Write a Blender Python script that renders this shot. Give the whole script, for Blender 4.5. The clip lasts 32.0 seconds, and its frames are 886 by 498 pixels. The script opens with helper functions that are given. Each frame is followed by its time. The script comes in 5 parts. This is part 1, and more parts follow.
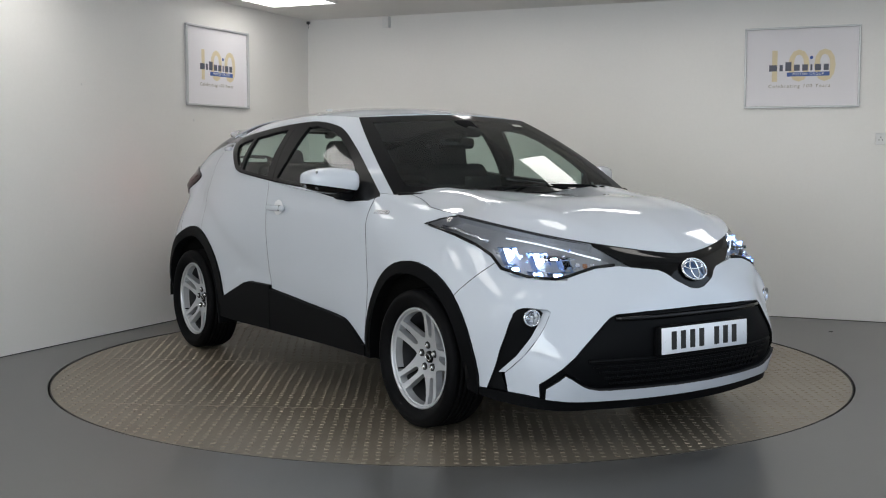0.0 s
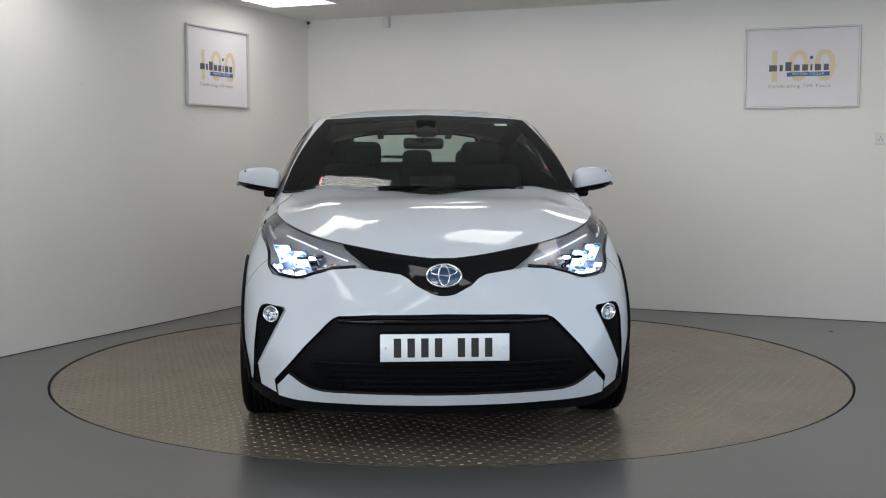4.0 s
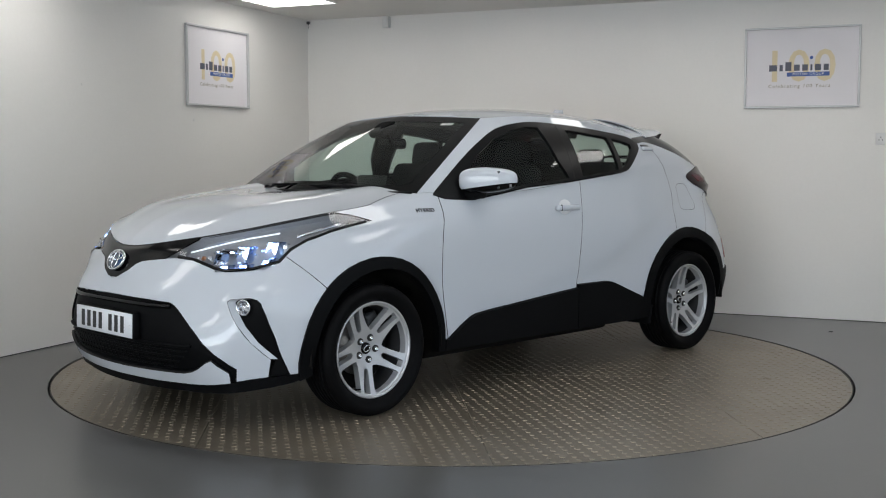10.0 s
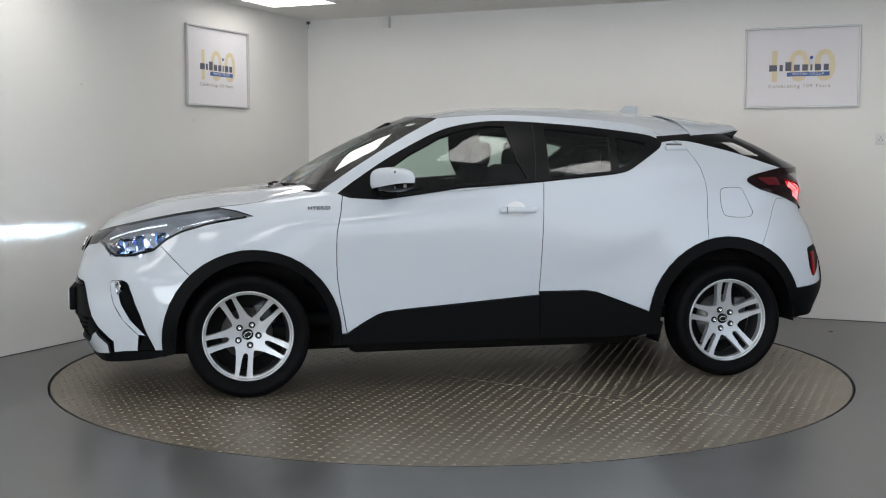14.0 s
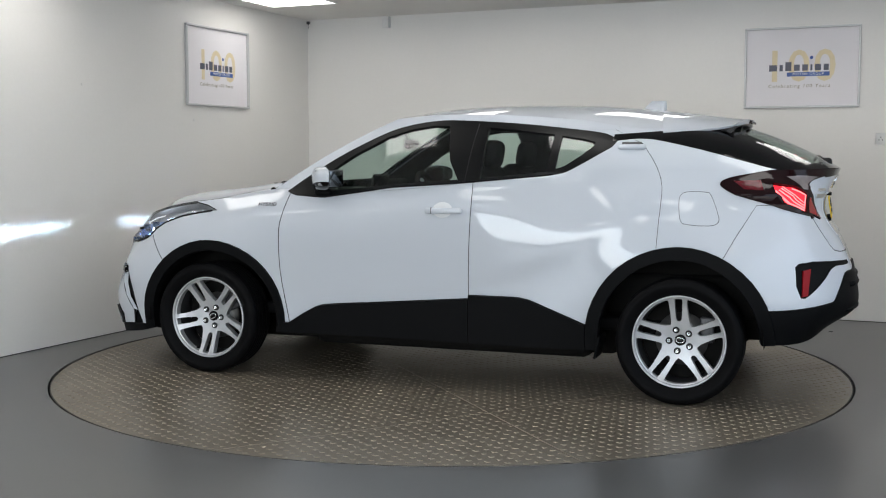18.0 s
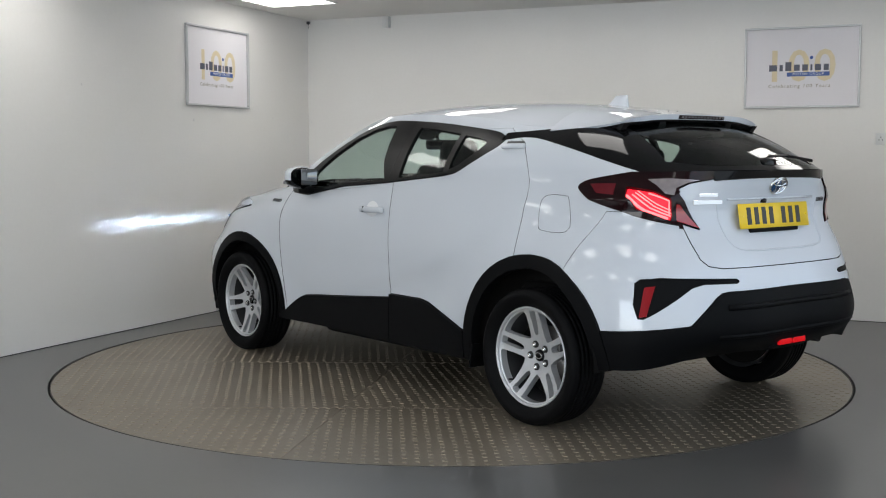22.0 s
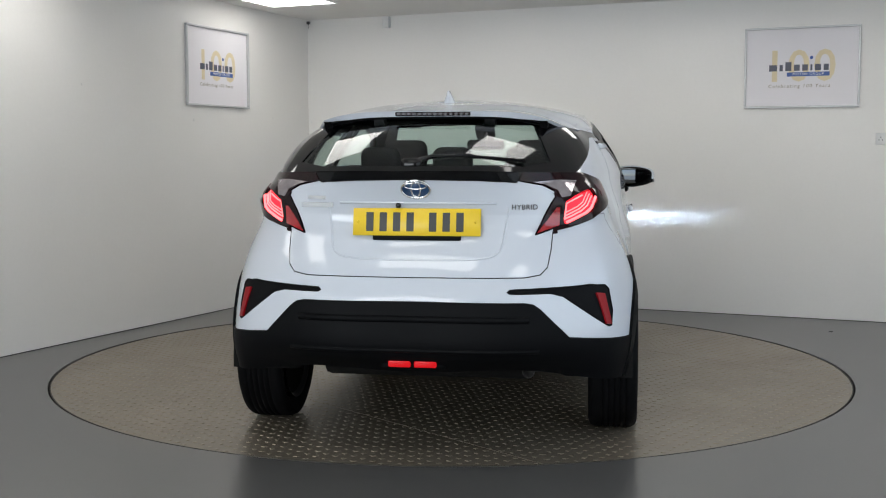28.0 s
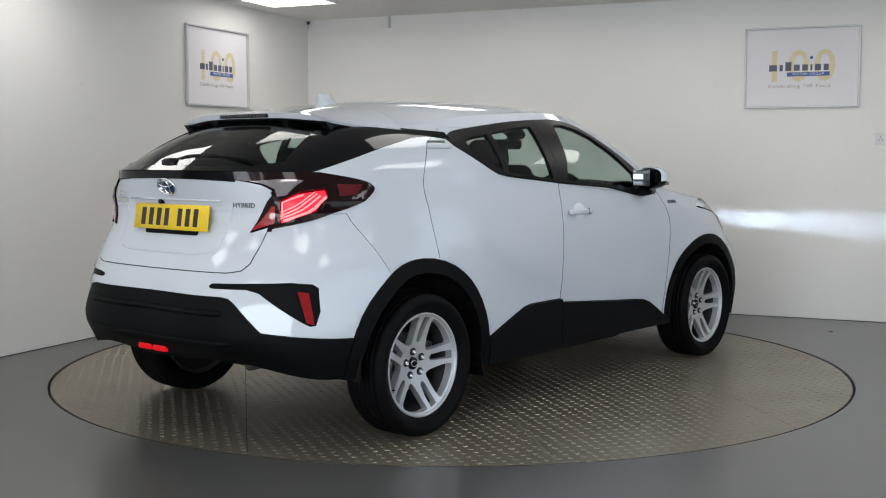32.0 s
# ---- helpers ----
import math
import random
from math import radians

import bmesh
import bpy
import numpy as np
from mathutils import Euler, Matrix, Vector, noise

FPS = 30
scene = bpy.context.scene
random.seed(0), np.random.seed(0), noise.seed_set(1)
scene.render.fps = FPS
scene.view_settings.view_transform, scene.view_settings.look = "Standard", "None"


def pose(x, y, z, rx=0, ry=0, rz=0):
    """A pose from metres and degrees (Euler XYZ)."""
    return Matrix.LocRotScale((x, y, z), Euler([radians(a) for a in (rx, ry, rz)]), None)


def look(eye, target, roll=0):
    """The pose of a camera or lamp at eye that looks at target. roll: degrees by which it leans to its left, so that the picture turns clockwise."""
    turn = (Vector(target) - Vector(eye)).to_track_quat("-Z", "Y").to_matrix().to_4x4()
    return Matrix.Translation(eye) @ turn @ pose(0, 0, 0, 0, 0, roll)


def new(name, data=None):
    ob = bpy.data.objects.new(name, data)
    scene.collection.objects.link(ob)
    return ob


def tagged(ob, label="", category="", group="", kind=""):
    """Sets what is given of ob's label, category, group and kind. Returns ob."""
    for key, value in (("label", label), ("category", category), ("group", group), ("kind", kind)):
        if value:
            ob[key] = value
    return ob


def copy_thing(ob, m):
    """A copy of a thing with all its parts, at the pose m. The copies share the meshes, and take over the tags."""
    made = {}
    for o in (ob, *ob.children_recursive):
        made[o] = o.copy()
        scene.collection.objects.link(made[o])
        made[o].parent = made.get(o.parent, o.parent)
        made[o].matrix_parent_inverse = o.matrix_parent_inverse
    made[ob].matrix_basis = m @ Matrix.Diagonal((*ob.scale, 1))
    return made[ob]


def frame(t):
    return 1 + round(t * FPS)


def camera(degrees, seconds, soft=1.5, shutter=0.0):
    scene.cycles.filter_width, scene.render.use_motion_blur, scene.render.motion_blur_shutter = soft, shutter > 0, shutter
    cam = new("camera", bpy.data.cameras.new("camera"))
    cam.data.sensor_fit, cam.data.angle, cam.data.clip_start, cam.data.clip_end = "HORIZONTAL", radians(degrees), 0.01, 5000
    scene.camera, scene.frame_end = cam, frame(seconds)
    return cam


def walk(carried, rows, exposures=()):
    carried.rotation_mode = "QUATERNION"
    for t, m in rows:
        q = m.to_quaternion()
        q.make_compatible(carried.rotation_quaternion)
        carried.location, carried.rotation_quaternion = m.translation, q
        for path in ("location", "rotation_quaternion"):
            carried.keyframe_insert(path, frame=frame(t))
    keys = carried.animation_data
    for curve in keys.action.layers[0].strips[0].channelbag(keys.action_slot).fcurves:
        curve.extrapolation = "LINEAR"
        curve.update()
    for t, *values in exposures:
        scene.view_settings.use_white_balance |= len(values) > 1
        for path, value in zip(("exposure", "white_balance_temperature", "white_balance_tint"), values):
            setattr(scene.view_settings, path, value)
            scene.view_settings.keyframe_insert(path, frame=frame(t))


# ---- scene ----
# The turntable's axis stands at the origin; one fixed camera.
EYE, AIM = (0.0, -6.660, 1.221), (-0.00678, 0.99670, -0.08095)
cam = camera(42.67, 32.0, soft=1.1)
STAND = look(EYE, [e + a for e, a in zip(EYE, AIM)], 0.0)
walk(cam, [(0.0, STAND), (32.0, STAND)], exposures=[(0.0, 0.05), (3.0, 0.04), (6.0, 0.00), (9.0, 0.00), (12.0, 0.08), (14.0, 0.14), (17.0, 0.18),
     (18.0, 0.15), (19.0, 0.07), (20.0, 0.17), (22.0, 0.11), (25.0, 0.10), (28.0, 0.15), (31.0, 0.16), (32.0, 0.16)])

# ---- daylight, window light, added side fill, ceiling panels ----
world = bpy.data.worlds.new("sky")
scene.world = world
world.use_nodes = True
wn = world.node_tree.nodes
sky = wn.new("ShaderNodeTexSky")
sky.sky_type, sky.sun_disc = "NISHITA", False
sky.sun_elevation, sky.sun_rotation = radians(35), radians(200)
world.node_tree.links.new(sky.outputs[0], wn["Background"].inputs[0])
wn["Background"].inputs[1].default_value = 0.12
PANEL_GLOW = 5.2        # emission of the ceiling panels
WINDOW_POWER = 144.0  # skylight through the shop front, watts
SIDE_FILL_POWER = 31.0  # added fill from an unseen opening in the right wall, watts
SIDE_V0, SIDE_V1 = 2.6, 8.4
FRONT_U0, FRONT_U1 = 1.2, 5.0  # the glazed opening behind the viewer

# the room's own axes: u runs along the back wall, v from the back wall towards the viewer
CORNER = Vector((-1.278, 3.590, 0.0))
TURN = -23.2
ROOM_U, ROOM_V, ROOM_H = 6.1, 11.6, 2.435


def room(u, v, z=0.0):
    """A place in the room from its distances along the back wall, out from it, and up."""
    a = radians(TURN)
    return CORNER + Vector((u * math.cos(a) + v * math.sin(a), u * math.sin(a) - v * math.cos(a), z))


def room_pose(u, v, z=0.0, turn=0.0):
    return Matrix.Translation(room(u, v, z)) @ pose(0, 0, 0, 0, 0, TURN + turn)


def lamp_area(name, m, sx, sy, power, colour):
    d = bpy.data.lights.new(name, "AREA")
    d.shape, d.size, d.size_y, d.energy, d.color = "RECTANGLE", sx, sy, power, colour
    ob = new(name, d)
    ob.matrix_world = m
    return ob


# ---- materials ----
def mat(name, base, rough=0.5, metal=0.0, vary=0.0, vscale=6.0, grain=0.0, gscale=120.0, bump=0.0, bscale=200.0,
        rvary=0.0, coat=0.0, emit=None, glow=0.0, trans=0.0, ior=1.5, per=0.0, stretch=(1, 1, 1), spec=0.5, bdist=0.002, crough=0.03):
    """A surface: colour that varies at two scales, uneven gloss, fine relief."""
    m = bpy.data.materials.new(name)
    m.use_nodes = True
    nt = m.node_tree
    n, l = nt.nodes, nt.links
    b = n["Principled BSDF"]
    b.inputs["Base Color"].default_value = (*base, 1)
    b.inputs["Roughness"].default_value, b.inputs["Metallic"].default_value = rough, metal
    b.inputs["IOR"].default_value, b.inputs["Transmission Weight"].default_value = ior, trans
    b.inputs["Coat Weight"].default_value, b.inputs["Coat Roughness"].default_value = coat, crough
    b.inputs["Specular IOR Level"].default_value = spec
    if emit:
        b.inputs["Emission Color"].default_value, b.inputs["Emission Strength"].default_value = (*emit, 1), glow
    if vary or grain or bump or rvary or per:
        tc = n.new("ShaderNodeTexCoord")
        mp = n.new("ShaderNodeMapping")
        mp.inputs["Scale"].default_value = stretch
        l.new(tc.outputs["Object"], mp.inputs[0])

        def noise_tex(scale, detail):
            t = n.new("ShaderNodeTexNoise")
            t.inputs["Scale"].default_value, t.inputs["Detail"].default_value = scale, detail
            l.new(mp.outputs[0], t.inputs[0])
            return t
        colour = None
        for amount, scale, detail in ((vary, vscale, 5.0), (grain, gscale, 3.0)):
            if not amount:
                continue
            t = noise_tex(scale, detail)
            rng = n.new("ShaderNodeMapRange")
            rng.inputs[1].default_value, rng.inputs[2].default_value = 0.1, 0.9
            rng.inputs[3].default_value, rng.inputs[4].default_value = 1 - amount, 1 + amount
            l.new(t.outputs[0], rng.inputs[0])
            mul = n.new("ShaderNodeVectorMath")
            mul.operation = "SCALE"
            if colour:
                l.new(colour, mul.inputs[0])
            else:
                mul.inputs[0].default_value = base
            l.new(rng.outputs[0], mul.inputs["Scale"])
            colour = mul.outputs[0]
        if per:
            oi = n.new("ShaderNodeObjectInfo")
            rng = n.new("ShaderNodeMapRange")
            rng.inputs[3].default_value, rng.inputs[4].default_value = 1 - per, 1 + per
            l.new(oi.outputs["Random"], rng.inputs[0])
            mul = n.new("ShaderNodeVectorMath")
            mul.operation = "SCALE"
            if colour:
                l.new(colour, mul.inputs[0])
            else:
                mul.inputs[0].default_value = base
            l.new(rng.outputs[0], mul.inputs["Scale"])
            colour = mul.outputs[0]
        if colour:
            l.new(colour, b.inputs["Base Color"])
        if rvary:
            t = noise_tex(vscale * 1.7, 4.0)
            rng = n.new("ShaderNodeMapRange")
            rng.inputs[1].default_value, rng.inputs[2].default_value = 0.1, 0.9
            rng.inputs[3].default_value, rng.inputs[4].default_value = max(0.02, rough - rvary), rough + rvary
            l.new(t.outputs[0], rng.inputs[0])
            l.new(rng.outputs[0], b.inputs["Roughness"])
        if bump:
            t = noise_tex(bscale, 4.0)
            bp = n.new("ShaderNodeBump")
            bp.inputs["Strength"].default_value, bp.inputs["Distance"].default_value = bump, bdist
            l.new(t.outputs[0], bp.inputs["Height"])
            l.new(bp.outputs[0], b.inputs["Normal"])
    return m


M_WALL = mat("painted_plaster", (0.80, 0.787, 0.762), 0.42, vary=0.025, vscale=1.3, grain=0.015, gscale=40, bump=0.12, bscale=90)
M_CEIL = mat("ceiling_paint", (0.78, 0.765, 0.74), 0.7, vary=0.02, vscale=2.0, bump=0.1, bscale=150)
M_FLOOR = mat("floor_paint", (0.080, 0.079, 0.077), 0.28, vary=0.08, vscale=0.7, grain=0.05, gscale=45, bump=0.012, bscale=60, rvary=0.012, spec=1.0)
M_PLATE = mat("worn_steel_plate", (0.235, 0.200, 0.152), 0.34, metal=0.52, vary=0.16, vscale=1.4, grain=0.10, gscale=30, bump=0.2, bscale=120, rvary=0.08)
M_TREAD = mat("polished_tread", (0.305, 0.264, 0.206), 0.34, metal=0.56, vary=0.2, vscale=1.6, grain=0.15, gscale=60, rvary=0.08)
M_PIT = mat("pit_dark", (0.02, 0.02, 0.02), 0.8, vary=0.2, vscale=8)
M_PANEL = mat("light_diffuser", (0.9, 0.9, 0.9), 0.5, emit=(1.0, 0.975, 0.94), glow=PANEL_GLOW)
M_ALU = mat("brushed_aluminium", (0.56, 0.565, 0.57), 0.42, metal=0.55, grain=0.06, gscale=200)
M_PAPER = mat("poster_paper", (0.78, 0.76, 0.79), 0.5, vary=0.02, vscale=3)
M_TAN = mat("tan_print", (0.72, 0.62, 0.42), 0.5, vary=0.05, vscale=20)
M_INK = mat("dark_print", (0.10, 0.105, 0.14), 0.5, vary=0.05, vscale=20)
M_BLUE = mat("blue_print", (0.06, 0.12, 0.36), 0.5, vary=0.05, vscale=20)
M_SOCKET = mat("white_plastic", (0.75, 0.75, 0.75), 0.35, vary=0.02, vscale=30)
M_GREYP = mat("grey_plastic", (0.74, 0.735, 0.72), 0.4, vary=0.03, vscale=30)


# ---- mesh helpers ----
def mesh_of(bm, name, material, smooth=True):
    me = bpy.data.meshes.new(name)
    for f in bm.faces:
        f.smooth = smooth
    bm.to_mesh(me)
    bm.free()
    for m in (material if isinstance(material, (list, tuple)) else [material]):
        me.materials.append(m)
    return me


def part(name, bm, material, parent=None, label="", smooth=True, m=None):
    ob = new(name, mesh_of(bm, name, material, smooth))
    if parent is not None:
        ob.parent = parent
    if m is not None:
        ob.matrix_basis = m
    if label:
        tagged(ob, label)
    return ob


def thing(name, m, label, category, group="", kind=""):
    ob = new(name)
    ob.matrix_basis = m
    return tagged(ob, label, category, group, kind)


def box(bm, x0, x1, y0, y1, z0, z1, bevel=0.0, seg=2):
    r = bmesh.ops.create_cube(bm, size=1.0)
    for v in r["verts"]:
        v.co = Vector(((x0 + x1) / 2 + v.co.x * (x1 - x0), (y0 + y1) / 2 + v.co.y * (y1 - y0), (z0 + z1) / 2 + v.co.z * (z1 - z0)))
    if bevel:
        es = list({e for v in r["verts"] for e in v.link_edges})
        bmesh.ops.bevel(bm, geom=es, offset=bevel, segments=seg, profile=0.5, affect="EDGES")
    return bm


def boxed(x0, x1, y0, y1, z0, z1, bevel=0.0, seg=2):
    return box(bmesh.new(), x0, x1, y0, y1, z0, z1, bevel, seg)


def prism(poly, z0, z1, bm=None):
    """A straight prism over a plan polygon."""
    bm = bm or bmesh.new()
    lo = [bm.verts.new((x, y, z0)) for x, y in poly]
    hi = [bm.verts.new((x, y, z1)) for x, y in poly]
    n = len(poly)
    bm.faces.new(lo[::-1])
    bm.faces.new(hi)
    for i in range(n):
        bm.faces.new((lo[i], lo[(i + 1) % n], hi[(i + 1) % n], hi[i]))
    return bm


# ---- the room ----
R_TABLE, R_HOLE = 2.246, 2.262


def build_room():
    n = 180
    bm = bmesh.new()
    corners = [room(0, 0), room(ROOM_U, 0), room(ROOM_U, ROOM_V), room(0, ROOM_V)]
    rings = [[], [], [], []]
    for i in range(n):
        a = 2 * math.pi * i / n
        d = Vector((math.cos(a), math.sin(a), 0))
        far = 99.0
        for k in range(4):
            p, q = corners[k], corners[(k + 1) % 4]
            e = q - p
            det = d.x * -e.y + e.x * d.y
            if abs(det) > 1e-9:
                s = (p.x * -e.y + e.x * p.y) / det
                w = (d.x * p.y - d.y * p.x) / det
                if s > 0 and -1e-6 <= w <= 1 + 1e-6:
                    far = min(far, s)
        rings[0].append(bm.verts.new(d * R_HOLE + Vector((0, 0, -0.12))))
        rings[1].append(bm.verts.new(d * R_HOLE))
        rings[2].append(bm.verts.new(d * (R_HOLE + (far - R_HOLE) * 0.4)))
        rings[3].append(bm.verts.new(d * (far + 0.05)))
    for r in range(3):
        for i in range(n):
            j = (i + 1) % n
            bm.faces.new((rings[r][i], rings[r + 1][i], rings[r + 1][j], rings[r][j]))
    tagged(part("floor", bm, M_FLOOR, smooth=False), "smooth grey painted concrete floor around the turntable", "floor", kind="structure")
    bm = bmesh.new()
    bmesh.ops.create_circle(bm, cap_ends=True, segments=96, radius=R_HOLE + 0.05, matrix=Matrix.Translation((0, 0, -0.12)))
    tagged(part("turntable_pit", bm, M_PIT), "dark pit under the turntable plate", "floor", kind="structure")

    def wall(name, u0, u1, v0, v1, z0=0.0, z1=ROOM_H, label="plain white painted wall", m=M_WALL):
        ob = part(name, boxed(u0, u1, -v1, -v0, z0, z1), m, smooth=False)
        ob.matrix_basis = room_pose(0, 0)
        return tagged(ob, label, "wall", kind="structure")

    wall("wall_back", -0.15, ROOM_U + 0.15, -0.15, 0.0)
    wall("wall_left", -0.15, 0.0, 0.0, ROOM_V)
    # unseen wall beside the viewer, set close for bounce, with an added fill opening
    wall("wall_right_pier", ROOM_U, ROOM_U + 0.15, 0.0, SIDE_V0)
    wall("wall_right_pier", ROOM_U, ROOM_U + 0.15, SIDE_V1, ROOM_V)
    wall("wall_right_low", ROOM_U, ROOM_U + 0.15, SIDE_V0, SIDE_V1, 0.0, 0.6)
    wall("wall_right_lintel", ROOM_U, ROOM_U + 0.15, SIDE_V0, SIDE_V1, 2.2, ROOM_H)
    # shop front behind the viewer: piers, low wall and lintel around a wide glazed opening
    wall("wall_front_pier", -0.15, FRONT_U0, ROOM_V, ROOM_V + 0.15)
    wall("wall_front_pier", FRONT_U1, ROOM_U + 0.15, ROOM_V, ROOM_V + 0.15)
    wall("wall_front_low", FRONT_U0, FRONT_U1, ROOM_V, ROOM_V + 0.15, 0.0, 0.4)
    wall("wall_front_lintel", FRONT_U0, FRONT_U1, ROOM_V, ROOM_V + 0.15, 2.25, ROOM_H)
    ob = part("ceiling", boxed(-0.15, ROOM_U + 0.15, -ROOM_V - 0.15, 0.15, ROOM_H, ROOM_H + 0.12), M_CEIL, smooth=False)
    ob.matrix_basis = room_pose(0, 0)
    tagged(ob, "white painted ceiling", "ceiling", kind="structure")
    bm = bmesh.new()
    bmesh.ops.create_grid(bm, x_segments=8, y_segments=8, size=60)
    tagged(part("ground", bm, mat("asphalt", (0.06, 0.06, 0.06), 0.85, vary=0.2, vscale=3), m=pose(0, 0, -0.13)), "asphalt yard outside the shop front", "ground", kind="structure")


def build_ceiling_panels():
    first = None
    for i in range(4):
        for j in range(4):
            m = room_pose(0.22 + 1.45 * i, 0.93 + 2.4 * j, ROOM_H)
            if first is None:
                first = thing("ceiling_light", m, "square white glowing panel set in the ceiling", "ceiling light", "ceiling panels")
                part("diffuser", boxed(0.012, 0.588, -0.588, -0.012, -0.006, -0.002), M_PANEL, first, smooth=False)
                bm = bmesh.new()
                for a in ((0, 0.6, -0.012, 0), (0, 0.6, -0.6, -0.588), (0, 0.012, -0.588, -0.012), (0.588, 0.6, -0.588, -0.012)):
                    box(bm, *a, -0.009, -0.001)
                part("frame", bm, M_SOCKET, first, smooth=False)
            else:
                copy_thing(first, m)


build_room()
build_ceiling_panels()
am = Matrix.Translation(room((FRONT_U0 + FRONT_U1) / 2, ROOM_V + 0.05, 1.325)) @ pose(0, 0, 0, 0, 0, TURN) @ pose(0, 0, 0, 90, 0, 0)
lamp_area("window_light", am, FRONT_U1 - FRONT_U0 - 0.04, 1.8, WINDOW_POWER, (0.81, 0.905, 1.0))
# fill added for right-facing sides, placed in the unseen right opening
am = Matrix.Translation(room(ROOM_U + 0.05, (SIDE_V0 + SIDE_V1) / 2, 1.4)) @ pose(0, 0, 0, 0, 0, TURN) @ pose(0, 0, 0, 0, 90, 0)
lamp_area("side_fill_light", am, 1.5, SIDE_V1 - SIDE_V0 - 0.1, SIDE_FILL_POWER, (0.82, 0.91, 1.0))


# ---- materials of the car ----
M_WHITE = mat("white_car_paint", (0.558, 0.592, 0.645), 0.5, coat=1.0, vary=0.01, vscale=2.0, spec=0.1, crough=0.012)
M_CLAD = mat("black_textured_plastic", (0.0032, 0.0034, 0.0040), 0.55, spec=0.08, vary=0.12, vscale=5, bump=0.15, bscale=900, bdist=0.0006)
M_GLOSS = mat("gloss_black", (0.003, 0.003, 0.0035), 0.06, spec=0.25, vary=0.05, vscale=10)
M_SATIN = mat("satin_black", (0.004, 0.004, 0.0045), 0.35, spec=0.2, vary=0.05, vscale=10)
M_RUBBER = mat("tyre_rubber", (0.0035, 0.0035, 0.0040), 0.6, spec=0.08, vary=0.2, vscale=14, bump=0.2, bscale=300)
M_TRIM = mat("cabin_black", (0.005, 0.005, 0.0055), 0.75, spec=0.08, vary=0.15, vscale=14, bump=0.2, bscale=500)
M_CLOTH = mat("dark_seat_cloth", (0.009, 0.009, 0.010), 0.9, spec=0.1, vary=0.2, vscale=25, bump=0.4, bscale=700)
M_UNDER = mat("underbody_dark", (0.010, 0.0095, 0.009), 0.8, spec=0.1, vary=0.3, vscale=8, bump=0.3, bscale=60)
M_CHROME = mat("chrome", (0.78, 0.79, 0.80), 0.10, metal=1.0, vary=0.02, vscale=20)
M_ALLOY = mat("silver_alloy", (0.55, 0.56, 0.58), 0.42, metal=0.5, vary=0.04, vscale=12, grain=0.03, gscale=300, coat=0.3)
M_BARREL = mat("shaded_wheel_barrel", (0.035, 0.035, 0.037), 0.5, metal=0.3, vary=0.3, vscale=18)
M_STEEL = mat("brake_steel", (0.30, 0.29, 0.28), 0.4, metal=0.9, vary=0.2, vscale=40)
# black that puts the shade of panel gaps into their folded edges
M_SEAM = mat("seam_shade", (0.012, 0.012, 0.013), 0.7, vary=0.1, vscale=30)
M_BADGE = mat("badge_blue", (0.012, 0.045, 0.115), 0.12, coat=1.0, vary=0.1, vscale=40)
M_YELLOW = mat("yellow_reflective", (0.80, 0.55, 0.02), 0.35, vary=0.03, vscale=30)
M_WPLATE = mat("white_reflective", (0.78, 0.80, 0.84), 0.35, vary=0.02, vscale=30)
M_PLATEINK = mat("plate_black", (0.012, 0.012, 0.013), 0.4, vary=0.05, vscale=30)
M_RED = mat("red_lens", (0.30, 0.006, 0.010), 0.12, coat=1.0, vary=0.1, vscale=30)
M_REDDARK = mat("smoked_red_lens", (0.010, 0.002, 0.003), 0.08, spec=0.25, coat=0.0, vary=0.1, vscale=30)
M_REDGLOW = mat("lit_red_lamp", (0.25, 0.004, 0.008), 0.2, spec=0.15, emit=(1.0, 0.022, 0.040), glow=1.6, vary=0.35, vscale=60)
M_REDCORE = mat("lit_red_core", (0.8, 0.1, 0.1), 0.2, emit=(1.0, 0.10, 0.11), glow=3.2)
M_PINK = mat("smoked_pink_lens", (0.10, 0.009, 0.014), 0.10, spec=0.25, coat=0.0, vary=0.15, vscale=30)
M_AMBER = mat("amber_lens", (0.35, 0.15, 0.07), 0.15, coat=1.0, vary=0.1, vscale=40)
M_LED = mat("white_led", (0.9, 0.9, 0.95), 0.3, emit=(0.80, 0.90, 1.0), glow=14.0)
M_STRIP = mat("lit_strip", (0.8, 0.82, 0.85), 0.3, emit=(0.88, 0.94, 1.0), glow=1.0)
M_BEAM = mat("low_beam_source", (0.9, 0.9, 0.95), 0.3, emit=(0.62, 0.82, 1.0), glow=40000.0)
M_REFLECT = mat("lamp_reflector", (0.70, 0.72, 0.76), 0.18, metal=1.0, vary=0.1, vscale=40)
M_CUP = mat("blue_white_cup", (0.50, 0.66, 1.0), 0.12, metal=1.0, vary=0.35, vscale=70)
M_REDSPOT = mat("lit_red_element", (0.8, 0.2, 0.2), 0.2, emit=(1.0, 0.16, 0.17), glow=1.9, vary=0.3, vscale=90)
M_SMOKE = mat("lamp_bezel", (0.42, 0.43, 0.45), 0.34, metal=0.6, vary=0.1, vscale=40)
M_DGREY = mat("dark_grey_plastic", (0.06, 0.06, 0.065), 0.4, vary=0.1, vscale=20)
M_STICKER = mat("pale_sticker", (0.6, 0.64, 0.60), 0.5, vary=0.05, vscale=40)


